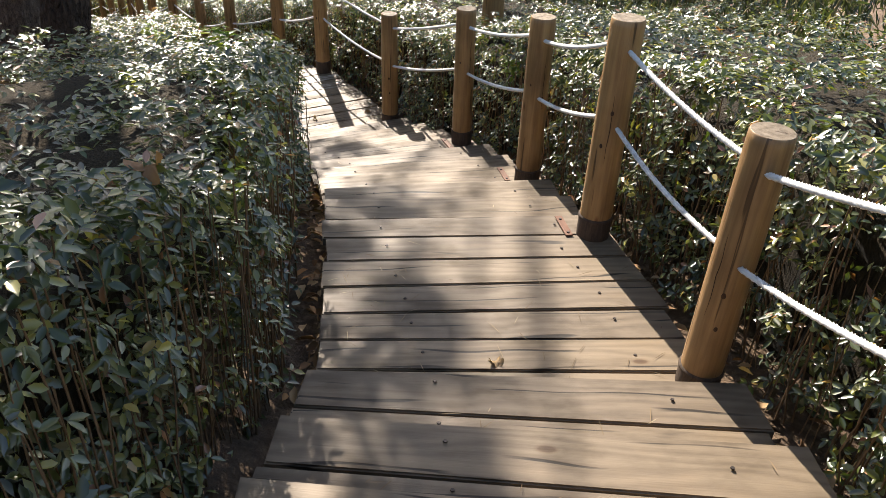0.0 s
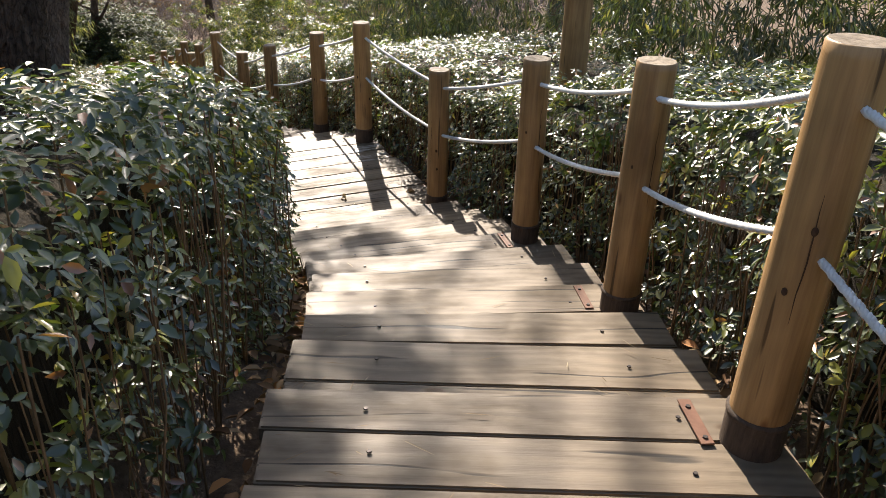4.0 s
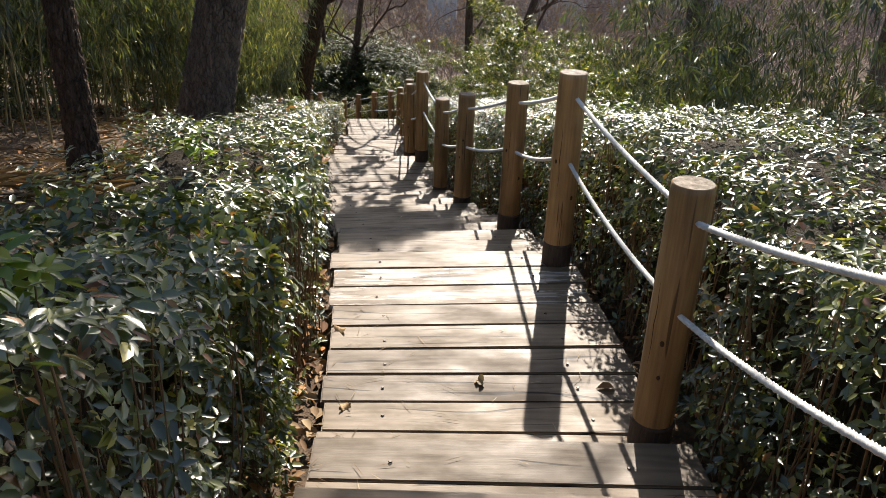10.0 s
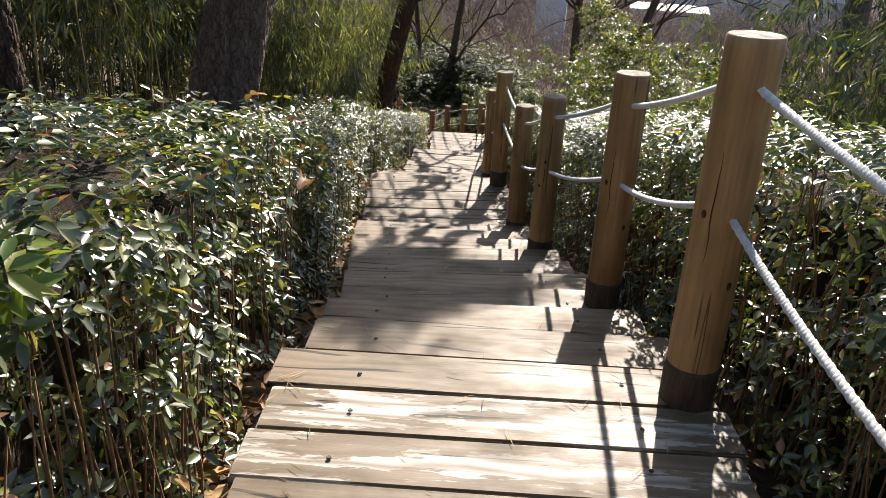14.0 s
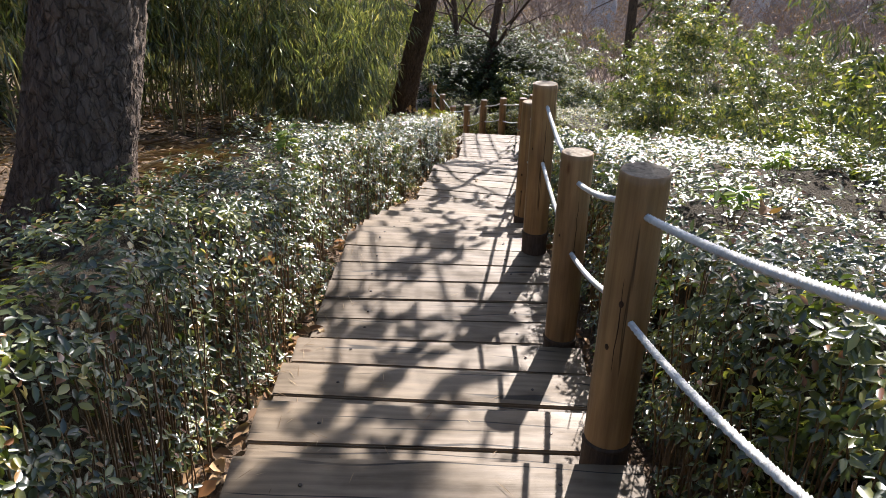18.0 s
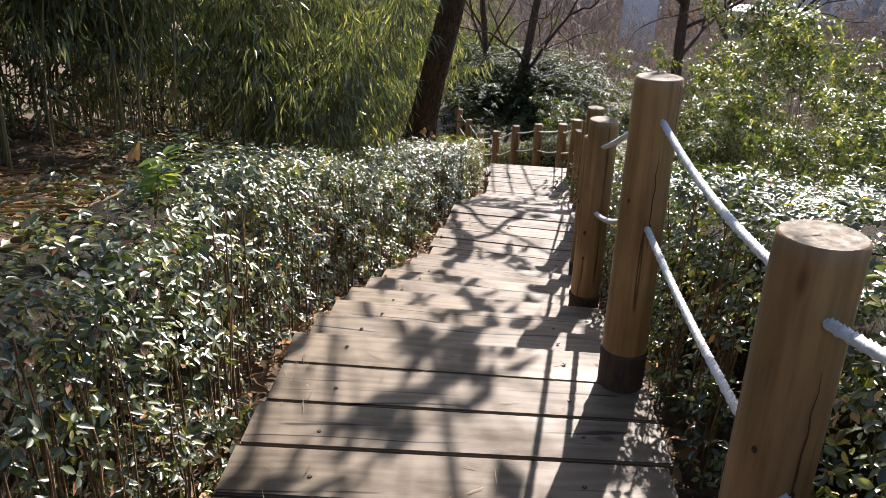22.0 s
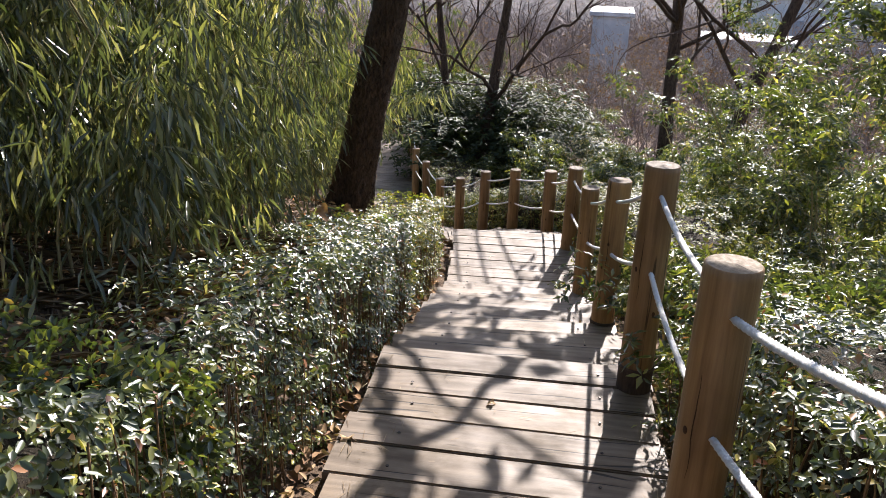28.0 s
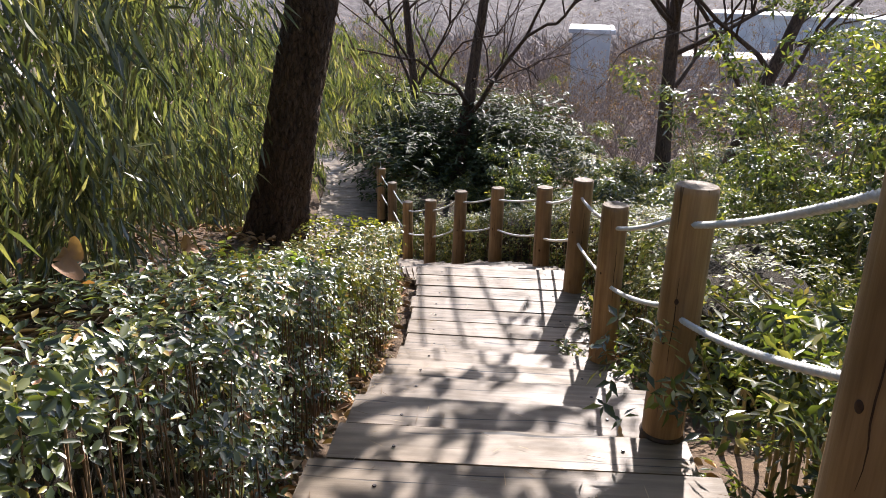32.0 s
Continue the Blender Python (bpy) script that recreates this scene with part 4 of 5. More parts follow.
BROAD = dict(bushy=True, mat=SUNNY_LEAF, gaps=-0.4)
HANG = dict(hang=0.62, droop=0.8, ratio=(0.10, 0.15))
bamboo("dense dark bamboo thicket with drooping narrow leaves over leaf litter", 12.8, 15.7, 3.7, 7.0, 4.4, 31, 42, 2900, low=0.28, length=(0.11, 0.20), **HANG)
bamboo("bamboo thicket with drooping leaves and pale bare culms over litter", 15.7, 18.5, 3.4, 7.0, 4.0, 56, 46, 3200, low=0.28, length=(0.11, 0.20), **HANG)
bamboo("dense bamboo thicket with sunlit drooping leaves beside the leaning tree", 18.5, 25.0, 2.7, 7.0, 3.3, 32, 80, 7600, low=0.10, length=(0.11, 0.20), mat=SKYLIT_BAMBOO_LEAF, **HANG)
bamboo("low bamboo sprays arching to the back of the hedge", 17.2, 20.0, 2.3, 3.5, 1.7, 63, 18, 1300, low=0.0, mat=SKYLIT_BAMBOO_LEAF, length=(0.11, 0.19), **HANG)
bamboo("bamboo leaves hanging over the lower boardwalk", 25.0, 31, 2.6, 5.5, 2.8, 33, 40, 3400, low=0.05, mat=SKYLIT_BAMBOO_LEAF, length=(0.11, 0.19), **HANG)
bamboo("sunlit bamboo leaves arching over the far end of the boardwalk", 31, 36.5, 1.5, 3.6, 3.2, 52, 50, 2800, low=0.08, mat=SUNNY_LEAF, length=(0.12, 0.20), lean=1.0, **HANG)
bamboo("sunlit bamboo thicket where the boardwalk turns out of sight", 35.5, 41, -0.9, -4.5, 3.4, 54, 60, 3000, low=0.05, mat=SUNNY_LEAF, length=(0.12, 0.20), lean=0.8, **HANG)
bamboo("dense dark bamboo thicket filling the shade behind the first culms", 11.5, 16.5, 5.2, 11.0, 4.2, 58, 70, 2800, low=0.02, length=(0.14, 0.26), gaps=-9)
bamboo("dense dark bamboo thicket filling the shade behind the first culms", 16.5, 22.0, 4.8, 10.5, 4.0, 59, 70, 2900, low=0.02, length=(0.14, 0.26), gaps=-9)
bamboo("dark shaded bamboo thicket deep behind the tree trunks", -1, 7.0, 6.0, 10.0, 5.0, 38, 70, 1900, low=0.03, length=(0.16, 0.28))
bamboo("dark shaded bamboo thicket deep behind the tree trunks", 7.0, 13.5, 5.6, 10.0, 5.0, 39, 70, 2000, low=0.03, length=(0.16, 0.28))
bamboo("shaded bamboo shrubs standing behind the hedge", -3, 6.0, -2.6, -5.5, 3.1, 34, 90, 5200, low=0.03, droop=0.2, length=(0.09, 0.17), ratio=(0.13, 0.19), hang=0.5)
bamboo("shaded bamboo shrubs standing behind the hedge", 6.0, 13.0, -2.6, -6.0, 3.1, 35, 80, 4600, low=0.03, droop=0.2, length=(0.09, 0.17), ratio=(0.13, 0.19), hang=0.5)
bamboo("dark bamboo thicket closing the shade behind the bamboo shrubs", -5, 8.0, -5.0, -9.5, 3.6, 61, 60, 2600, low=0.02, length=(0.14, 0.26), gaps=-9)
bamboo("shaded bamboo shrubs hanging behind the sunlit ones", 12.8, 18.6, -3.7, -6.6, 3.5, 62, 60, 4200, low=0.03, droop=0.6, length=(0.09, 0.17), ratio=(0.13, 0.19), hang=0.55)
bamboo("sunlit bamboo shrubs standing behind the hedge", 13.0, 19.5, -2.3, -3.8, 1.9, 36, 60, 620, low=0.03, length=(0.05, 0.095), **BROAD)
bamboo("tall sunlit bamboo shrubs on the slope below the stairs", 19.5, 24.6, -1.9, -5.5, 2.9, 37, 80, 1600, low=0.03, length=(0.05, 0.09), **BROAD)
bamboo("dark bamboo thicket closing the view behind the sunlit shrubs", 18.8, 26.5, -4.6, -8.0, 2.3, 64, 60, 2400, low=0.02, length=(0.12, 0.22), gaps=-9)
bamboo("knee-high sunlit bamboo shrubs close behind the rope fence", 17.3, 22.6, -0.35, -2.0, 0.8, 51, 120, 480, low=0.1, length=(0.04, 0.08), lean=0.2, **BROAD)
bamboo("sunlit bamboo shrubs on the slope past the bend", 24.4, 33, -1.9, -7.5, 1.9, 40, 90, 1500, low=0.03, length=(0.05, 0.10), **BROAD)

# ---- trees ----
def limb(rng, P0, way, length, r0, depth, out, spread=0.7, up=0.25, kids=3, tips=None):
    n = 6
    P, d = [np.array(P0, float)], np.array(way, float)
    for i in range(n - 1):
        d = d + rng.normal(0, 0.16, 3) + np.array([0, 0, up * 0.12])
        d /= np.linalg.norm(d)
        P.append(P[-1] + d * length / (n - 1))
    P = np.array(P)
    thin = r0 < 0.009
    out.append(tube(P[::(n - 1) // 2] if thin else P, np.linspace(r0, r0 * 0.5, 3 if thin else n), 8 if r0 > 0.04 else 5 if r0 > 0.012 else 3))
    if tips is not None and depth == 0:
        tips.append((P[-1], d)), tips.append((P[3], d))
    if depth > 0:
        for k in range(kids):
            j = rng.integers(2, n)
            side = rng.normal(0, 1, 3)
            side -= d * side.dot(d)
            side /= np.linalg.norm(side)
            w = d * (1 - spread * 0.5) + side * spread + np.array([0, 0, up])
            limb(rng, P[j], w / np.linalg.norm(w), length * rng.uniform(0.5, 0.75), r0 * rng.uniform(0.4, 0.6), depth - 1, out, spread, up, kids, tips)

def tree(label, x, y, r, tall, seed, lean=(0, 0), bark=None, clear=3.0, kids=3, depth=3, crown=0, leaf=None, name="tree", sink=0.2, z0=None, limbs=7, reach=0.38, clumps=(), boughs=(), big=False, plates=0.0):
    rng = np.random.default_rng(seed)
    z = float(ground_z(np.array([x]), np.array([y]))[0]) - sink if z0 is None else z0
    thing = empty(name, (x, y, z), label, "tree")
    k = np.linspace(0, 1, 14)
    bend = rng.normal(0, 0.08, (14, 2)).cumsum(0) * 0.35 * r * 2
    P = np.c_[lean[0] * tall * k + bend[:, 0], lean[1] * tall * k + bend[:, 1], tall * k]
    flare = 1 + 0.45 * np.exp(-k * tall / 0.35)
    R = r * flare * (1 - 0.72 * k)
    if plates:                                         # thick bark plates on the stretch that stands near the path
        low = np.concatenate([np.linspace(0, plates, 150), np.linspace(plates, tall, 10)[1:]]) / tall
        Q, W, sides = np.c_[[np.interp(low, k, P[:, j]) for j in range(3)]].T, np.interp(low, k, R), 90
        V, F = tube(Q, W, sides)
        row, a = np.repeat(np.arange(len(low)), sides), np.tile(np.arange(sides) * 2 * np.pi / sides, len(low))
        across, high = a * r, V[:, 2]
        gx, gz = 0.055, 0.13
        i, j = np.floor(across / gx), np.floor(high / gz)
        near = np.full((2, len(V)), 9.0)
        for di in (-1, 0, 1):
            for dj in (-1, 0, 1):
                ci, cj = i + di, j + dj
                wrap = np.mod(ci, round(2 * np.pi * r / gx))
                h1, h2 = np.mod(np.sin(wrap * 12.99 + cj * 78.2 + seed) * 43758.5, 1), np.mod(np.sin(wrap * 39.3 + cj * 11.1 + seed) * 24634.6, 1)
                d = np.hypot((across / gx - ci - h1), (high / gz - cj - h2))
                near[1] = np.minimum(near[1], np.maximum(near[0], d))
                near[0] = np.minimum(near[0], d)
        gap = np.clip((near[1] - near[0]) / 0.3, 0, 1)
        V[:, :2] += (V[:, :2] - Q[row, :2]) / W[row][:, None] * (0.022 * gap - 0.012 + rng.normal(0, 0.0022, len(V)) + 0.05 * r * np.sin(5 * a + high * 2))[:, None]
    else:
        V, F = tube(P, R, 20)
        a = np.arctan2(V[:, 1], V[:, 0])
        V[:, :2] += (V[:, :2] - np.repeat(P[:, :2], 20, 0)) * (0.05 * np.sin(5 * a + V[:, 2] * 2) + rng.normal(0, 0.02, len(V)))[:, None]
    arrays("trunk", V, F, bark or BARK, thing, smooth=not plates)
    tips = []
    for i in range(limbs):
        h = rng.uniform(clear, tall * 0.97) / tall
        p = np.array([np.interp(h, k, P[:, j]) for j in range(3)])
        an, out = rng.uniform(0, 6.28), []
        limb(rng, p, np.array([math.cos(an), math.sin(an), rng.uniform(0.5, 1.3)]), tall * reach * (1.15 - h) + 0.6, r * (1 - 0.72 * h) * 0.42, depth, out, 0.7, 0.3, kids, tips)
        V, F = merge(out)
        arrays("limb", V, F, bark or BARK, thing)
    # leaf clumps out of view, added where their shadows should fall
    for cx, cy, cz, rad, n in clumps:
        c = np.array([cx - x, cy - y, cz - z])
        h = min(0.9, max(0.3, (c[2] - 1.0) / tall))
        p = np.array([np.interp(h, k, P[:, j]) for j in range(3)])
        t = np.linspace(0, 1, 8)[:, None]
        bow = p * (1 - t) + c * t + np.array([[0, 0, 0.5]]) * (t * (1 - t)) + rng.normal(0, 0.06, (8, 3)) * t * (1 - t) * 4
        out = [tube(bow, np.linspace(0.036, 0.012, 8), 5)]
        d = rng.normal(0, 1, (n, 3))
        d = d / np.linalg.norm(d, axis=1)[:, None] * rng.uniform(0.1, 1, (n, 1)) ** 0.4 * np.array([[rad * 1.2, rad * 1.2, rad * 0.8]])
        for q in d:
            m = bow[rng.integers(4, 8)]
            w = np.linspace(0, 1, 4)[:, None]
            out.append(tube(m * (1 - w) + (c + q) * w + rng.normal(0, 0.04, (4, 3)), np.linspace(0.0045, 0.002, 4), 3))
        V, F = merge(out)
        arrays("bough", V, F, bark or BARK, thing)
        many = 2 if big else 5
        at = np.repeat(c + d, many, 0) + rng.normal(0, 0.05 if big else 0.085, (n * many, 3))
        V, F = sprigs(rng, at, rng.normal(0, 1, (n * many, 3)) + np.array([[0, 0, 0.6]]), 3 if big else 6, (0.16, 0.26) if big else (0.08, 0.14), 0.5, fine=False)
        tagged(arrays("crown", V, F, SHRUB_LEAF, thing), kind="stuff")
    for first, last, thick in boughs:
        a, c = np.array(first) - (x, y, z), np.array(last) - (x, y, z)
        t = np.linspace(0, 1, 9)[:, None]
        V, F = tube(a * (1 - t) + c * t + rng.normal(0, 0.035, (9, 3)), np.linspace(thick, thick * 0.6, 9), 8)
        arrays("bough", V, F, bark or BARK, thing, smooth=True)
    if crown:
        T = np.array([t for t, _ in tips])
        pick = rng.integers(0, len(T), crown)
        at = T[pick] + rng.normal(0, 0.22, (crown, 3))
        V, F = sprigs(rng, at, rng.normal(0, 1, (crown, 3)) + np.array([[0, 0, 0.6]]), 6, (0.09, 0.15), 0.42, fine=False)
        tagged(arrays("crown", V, F, leaf or SHRUB_LEAF, thing), kind="stuff")
    return thing

def over(far, *spots):
    """Places of unseen boughs added to shade the given stretches of the path: (s, o, lift, size, twigs), far metres
    towards the sun.
    """
    out = []
    for s, o, lift, rad, n in spots:
        p = spot(s, o)
        c = Vector((p[0], p[1], float(line_z(s)) + lift)) + sun_way * far
        out.append((c.x, c.y, c.z, rad, n))
    return out

# Leaf clumps above these trunks are added to shade hedge and thicket.
tree("thick tree trunk with rough grey-brown bark rising from leaf litter", -5.17, 8.97, 0.27, 9, 41, (0.20, 0.13), limbs=0, plates=4.0,
     clumps=over(7.5, (7.4, 2.2, 0.9, 0.7, 10), (8.6, 2.5, 0.9, 0.6, 12), (11.0, 2.1, 0.8, 0.5, 12), (11.75, 1.75, 0.72, 0.4, 22), (6.4, 2.6, 0.9, 0.7, 12), (7.0, 3.4, 0.6, 1.0, 30)) +
            over(8.5, (9.0, 6.2, 2.0, 1.3, 45), (11.0, 6.6, 2.0, 1.3, 45), (7.0, 7.0, 2.0, 1.3, 45), (12.6, 5.4, 2.0, 1.2, 40), (5.0, 7.2, 2.0, 1.3, 40), (10.0, 8.0, 2.0, 1.3, 40), (7.8, 8.4, 2.0, 1.3, 40)))
tree("slim leaning tree trunk with dark bark on the leaf litter", -4.31, 7.13, 0.115, 8, 42, (0.0, 0.0), BARK_DARK, limbs=0, plates=3.5,
     clumps=over(5.5, (3.2, 2.2, 0.9, 0.8, 36), (4.4, 2.5, 0.9, 0.8, 36), (5.5, 2.0, 0.9, 0.6, 24), (5.2, 1.7, 0.88, 0.4, 32), (5.9, 2.3, 0.9, 0.5, 14), (3.6, 3.4, 0.8, 0.8, 26)))
tree("dark tree trunk standing behind the tall hedge", -1.83, 4.60, 0.175, 9, 43, (0.17, 0.06), BARK_DARK, limbs=0, plates=3.5,
     clumps=over(6.5, (-0.6, 2.1, 0.9, 0.8, 34), (0.5, 2.5, 0.9, 0.8, 36), (1.6, 2.1, 0.9, 0.75, 30), (-1.8, 2.4, 0.9, 0.9, 36), (1.9, 3.0, 0.9, 0.7, 28), (0.2, 1.65, 0.8, 0.5, 8), (1.2, 1.65, 0.8, 0.5, 8), (2.2, 1.65, 0.8, 0.45, 6)))
FORK = [p[:3] for p in over(4.8, (14.7, 1.2, 0, 0, 0), (15.6, 0.95, 0, 0, 0), (16.9, 0.95, 0, 0, 0), (17.6, 1.25, 0, 0, 0), (17.75, 0.6, 0, 0, 0), (16.4, 0.35, 0, 0, 0))]
BAND = [p[:3] for p in over(4.8, (18.0, 1.25, 0, 0, 0), (18.75, -0.1, 0, 0, 0), (19.3, 1.4, 0, 0, 0), (19.75, 0.1, 0, 0, 0))]
tree("dark leaning tree with furrowed bark among bamboo leaves", -11.33, 17.5, 0.20, 9, 45, (0.36, -0.08), BARK_DARK, limbs=0, plates=4.5,
     big=True, clumps=over(4.8, (10.9, 0.9, 0, 0.55, 13), (11.9, 0.4, 0, 0.6, 13), (12.8, 1.0, 0, 0.55, 11), (13.8, 0.5, 0, 0.6, 11), (14.9, 0.7, 0, 0.6, 8), (16.0, 0.2, 0, 0.4, 5), (16.9, 0.2, 0, 0.4, 5), (17.9, 0.3, 0, 0.45, 6), (18.35, 0.7, 0, 0.4, 12), (18.7, 1.1, 0, 0.3, 7), (19.1, 0.45, 0, 0.5, 7),
                 (14.6, 2.1, 0.8, 0.6, 10), (13.2, 2.0, 0.75, 0.55, 9), (14.1, 1.75, 0.75, 0.5, 7)),
     boughs=[((-9.4, 17.1, 1.6), FORK[2], 0.075), (FORK[2], FORK[1], 0.07), (FORK[1], FORK[0], 0.055), (FORK[2], FORK[3], 0.055), (FORK[2], FORK[4], 0.035), (FORK[2], FORK[5], 0.02), ((-9.6, 17.2, 1.0), BAND[0], 0.07), (BAND[0], BAND[1], 0.085), (BAND[0], BAND[2], 0.06), (BAND[2], BAND[3], 0.06)])
RIGHT = (0.77, 0.64)
# The bare tree's leaf clumps are added only to dapple the treads.
tree("bare dark tree with arching branches on the lower slope", -16.4, 26.1, 0.16, 7.5, 46, (0.12 * RIGHT[0], 0.12 * RIGHT[1]), BARK_DARK, clear=1.7, depth=3, limbs=8, kids=4,
     big=True, clumps=over(5.5, (19.3, 1.0, 0, 0.5, 6), (19.9, 0.5, 0, 0.5, 6), (20.5, 0.95, 0, 0.5, 6), (21.2, 0.5, 0, 0.45, 5)))
tree("bare dark tree leaning over the lower slope", -17.5, 26.5, 0.12, 7.0, 48, (-0.12 * RIGHT[0], -0.12 * RIGHT[1]), BARK_DARK, clear=1.8, depth=3, limbs=6, kids=4)
tree("tall bare tree with many fine branches on the lower slope", -13.2, 29.5, 0.2, 9, 47, (-0.03, -0.02), BARK_DARK, clear=2.6, depth=3, limbs=11, kids=3, crown=300)
tree("bare dark tree leaning away beside its twin", -12.6, 29.9, 0.2, 9.5, 49, (0.3 * RIGHT[0], 0.3 * RIGHT[1]), BARK_DARK, clear=2.6, depth=3, limbs=9, kids=3)
# Added evergreen, its crown above the view, that casts shade on the treads.
tree("unseen evergreen tree added to shade the stairs", -2.4, 18.2, 0.2, 16, 50, (-0.03, 0), BARK, clear=11, depth=1, limbs=3, kids=3, reach=0.1,
     clumps=over(9.0, (8.95, 1.15, 0, 0.3, 60), (9.4, 0.9, 0, 0.4, 100), (9.6, 1.0, 0, 0.45, 100), (10.1, 0.95, 0, 0.42, 90), (9.9, 1.4, 0, 0.45, 60), (8.5, 1.25, 0, 0.3, 12)) +
            over(13.0, (5.35, 1.0, 0, 0.45, 20), (5.0, 0.95, 0, 0.3, 6), (3.2, 1.1, 0, 0.35, 10), (2.75, 1.15, 0, 0.35, 16)) +
            over(15.0, (2.1, 1.2, 0, 0.3, 8), (1.5, 1.15, 0, 0.34, 10), (0.85, 1.1, 0, 0.34, 9), (0.05, 1.0, 0, 0.4, 9), (-0.7, 0.9, 0, 0.5, 12)))

# Invented evergreen whose crown darkens the bamboo right of the path.
tree("unseen dense evergreen tree added to shade the bamboo shrubs", 0.6, 19.0, 0.24, 13, 53, (0, 0), BARK, limbs=0,
     clumps=[(-1.3, 18.4, 6.4, 1.3, 50), (-0.4, 18.9, 5.0, 1.3, 50), (0.3, 18.3, 7.2, 1.3, 50), (1.2, 18.8, 5.6, 1.3, 50), (2.3, 19.0, 6.8, 1.3, 50), (0.8, 19.4, 8.4, 1.3, 50), (-1.0, 19.0, 8.3, 1.3, 50), (2.8, 18.6, 4.8, 1.2, 40), (1.6, 18.5, 4.2, 1.2, 40), (0.2, 18.6, 4.0, 1.2, 40), (2.6, 19.2, 8.6, 1.3, 40)])

# Extra tree put sunward of the right-hand shrubs to keep them in shade.
p = over(10.0, (13.0, -4.8, 1.5, 0, 0))[0]
tree("slim evergreen tree added to shade shrubs behind the hedge", p[0], p[1], 0.12, 12, 55, (0, 0), BARK, limbs=0,
     clumps=over(10.0, (9.6, -3.7, 1.6, 1.2, 45), (10.9, -3.6, 1.6, 1.2, 45), (12.2, -3.6, 1.6, 1.2, 45), (13.6, -3.7, 1.6, 1.2, 45), (11.4, -5.2, 1.6, 1.3, 45), (13.2, -5.4, 1.6, 1.3, 45), (15.2, -4.6, 1.6, 1.2, 30), (9.8, -5.3, 1.6, 1.3, 45), (15.4, -6.0, 1.6, 1.3, 40), (15.0, -3.7, 1.6, 1.0, 34), (16.4, -3.9, 1.6, 1.0, 34), (17.2, -5.2, 1.6, 1.2, 34), (19.0, -5.2, 1.6, 1.2, 34), (20.8, -5.0, 1.6, 1.2, 34), (18.0, -6.8, 1.6, 1.3, 34), (20.2, -6.8, 1.6, 1.3, 34), (22.6, -5.2, 1.6, 1.2, 30)))

# Unseen canopy, added so that the left thicket falls into shade.
p = over(9.0, (15.5, 9.5, 1.5, 0, 0))[0]
tree("unseen evergreen tree added to shade the bamboo thicket", p[0], p[1], 0.2, 12, 60, (0, 0), BARK, limbs=0,
     clumps=over(9.0, *[(s + 0.5 * (k % 2), o, 1.8, 1.35, 42) for k, o in enumerate((4.6, 6.2, 7.8)) for s in (11.6, 13.2, 14.8, 16.4, 18.0)]) +
            over(9.0, *[(s + 0.5 * (k % 2), o, 1.8, 1.3, 22) for k, o in enumerate((3.5, 5.0, 6.6)) for s in (19.4, 21.0)]))
# One more added tree, out of view; shades the shrubs beside the upper flights.
p = over(10.0, (5.5, -5.2, 1.5, 0, 0))[0]
tree("unseen evergreen tree added to darken the bamboo shrubs", p[0], p[1], 0.14, 12, 57, (0, 0), BARK, limbs=0,
     clumps=over(10.0, (1.5, -4.4, 1.6, 1.3, 45), (3.2, -3.9, 1.6, 1.2, 45), (4.8, -3.8, 1.6, 1.2, 45), (6.4, -3.8, 1.6, 1.2, 45), (8.0, -3.8, 1.6, 1.2, 45), (2.4, -5.8, 1.6, 1.3, 45), (4.2, -5.6, 1.6, 1.3, 45), (6.0, -5.5, 1.6, 1.3, 45), (7.8, -5.5, 1.6, 1.3, 45)))

# ---- pole in the hedge ----
def pole():
    x, y = 1.53, 6.44
    z = float(ground_z(np.array([x]), np.array([y]))[0]) - 0.2
    thing = empty("timber_pole", (x, y, z), "tall smooth round timber pole standing in the hedge", "pole")
    k = np.linspace(0, 4.6, 8)
    V, F = tube(np.c_[0.03 * np.sin(k) - 0.012 * k, 0 * k, k], 0.108 - 0.004 * k, 24)
    arrays("shaft", V, F, POST, thing, smooth=True)
pole()

# ---- lower slope: bare shrubs, leafy bushes, houses ----
def bare_shrub(seed, tall):
    rng = np.random.default_rng(seed)
    thing = empty("bare_shrub", (0, 0, 0), "leafless brown shrub with a haze of fine twigs on the slope", "shrub", "bare shrubs on the slope")
    out, tips = [], []
    for i in range(6):
        a = rng.uniform(0, 6.28)
        limb(rng, (0.1 * math.cos(a), 0.1 * math.sin(a), -0.1), np.array([math.cos(a) * 0.5, math.sin(a) * 0.5, 0.9]), tall * rng.uniform(0.5, 0.8), 0.02, 3, out, 0.75, 0.15, 3, tips)
    V, F = merge(out)
    tagged(arrays("twig_mass", V, F, TWIG, thing), kind="stuff")
    T = np.array([t for t, _ in tips])
    n = 160
    at = T[rng.integers(0, len(T), n)] + rng.normal(0, 0.08, (n, 3))
    V, F = sprigs(rng, at, rng.normal(0, 1, (n, 3)), 3, (0.04, 0.08), 0.45, fine=False)
    tagged(arrays("dry_foliage", V, F, DRY_LEAF, thing), kind="stuff")
    return thing

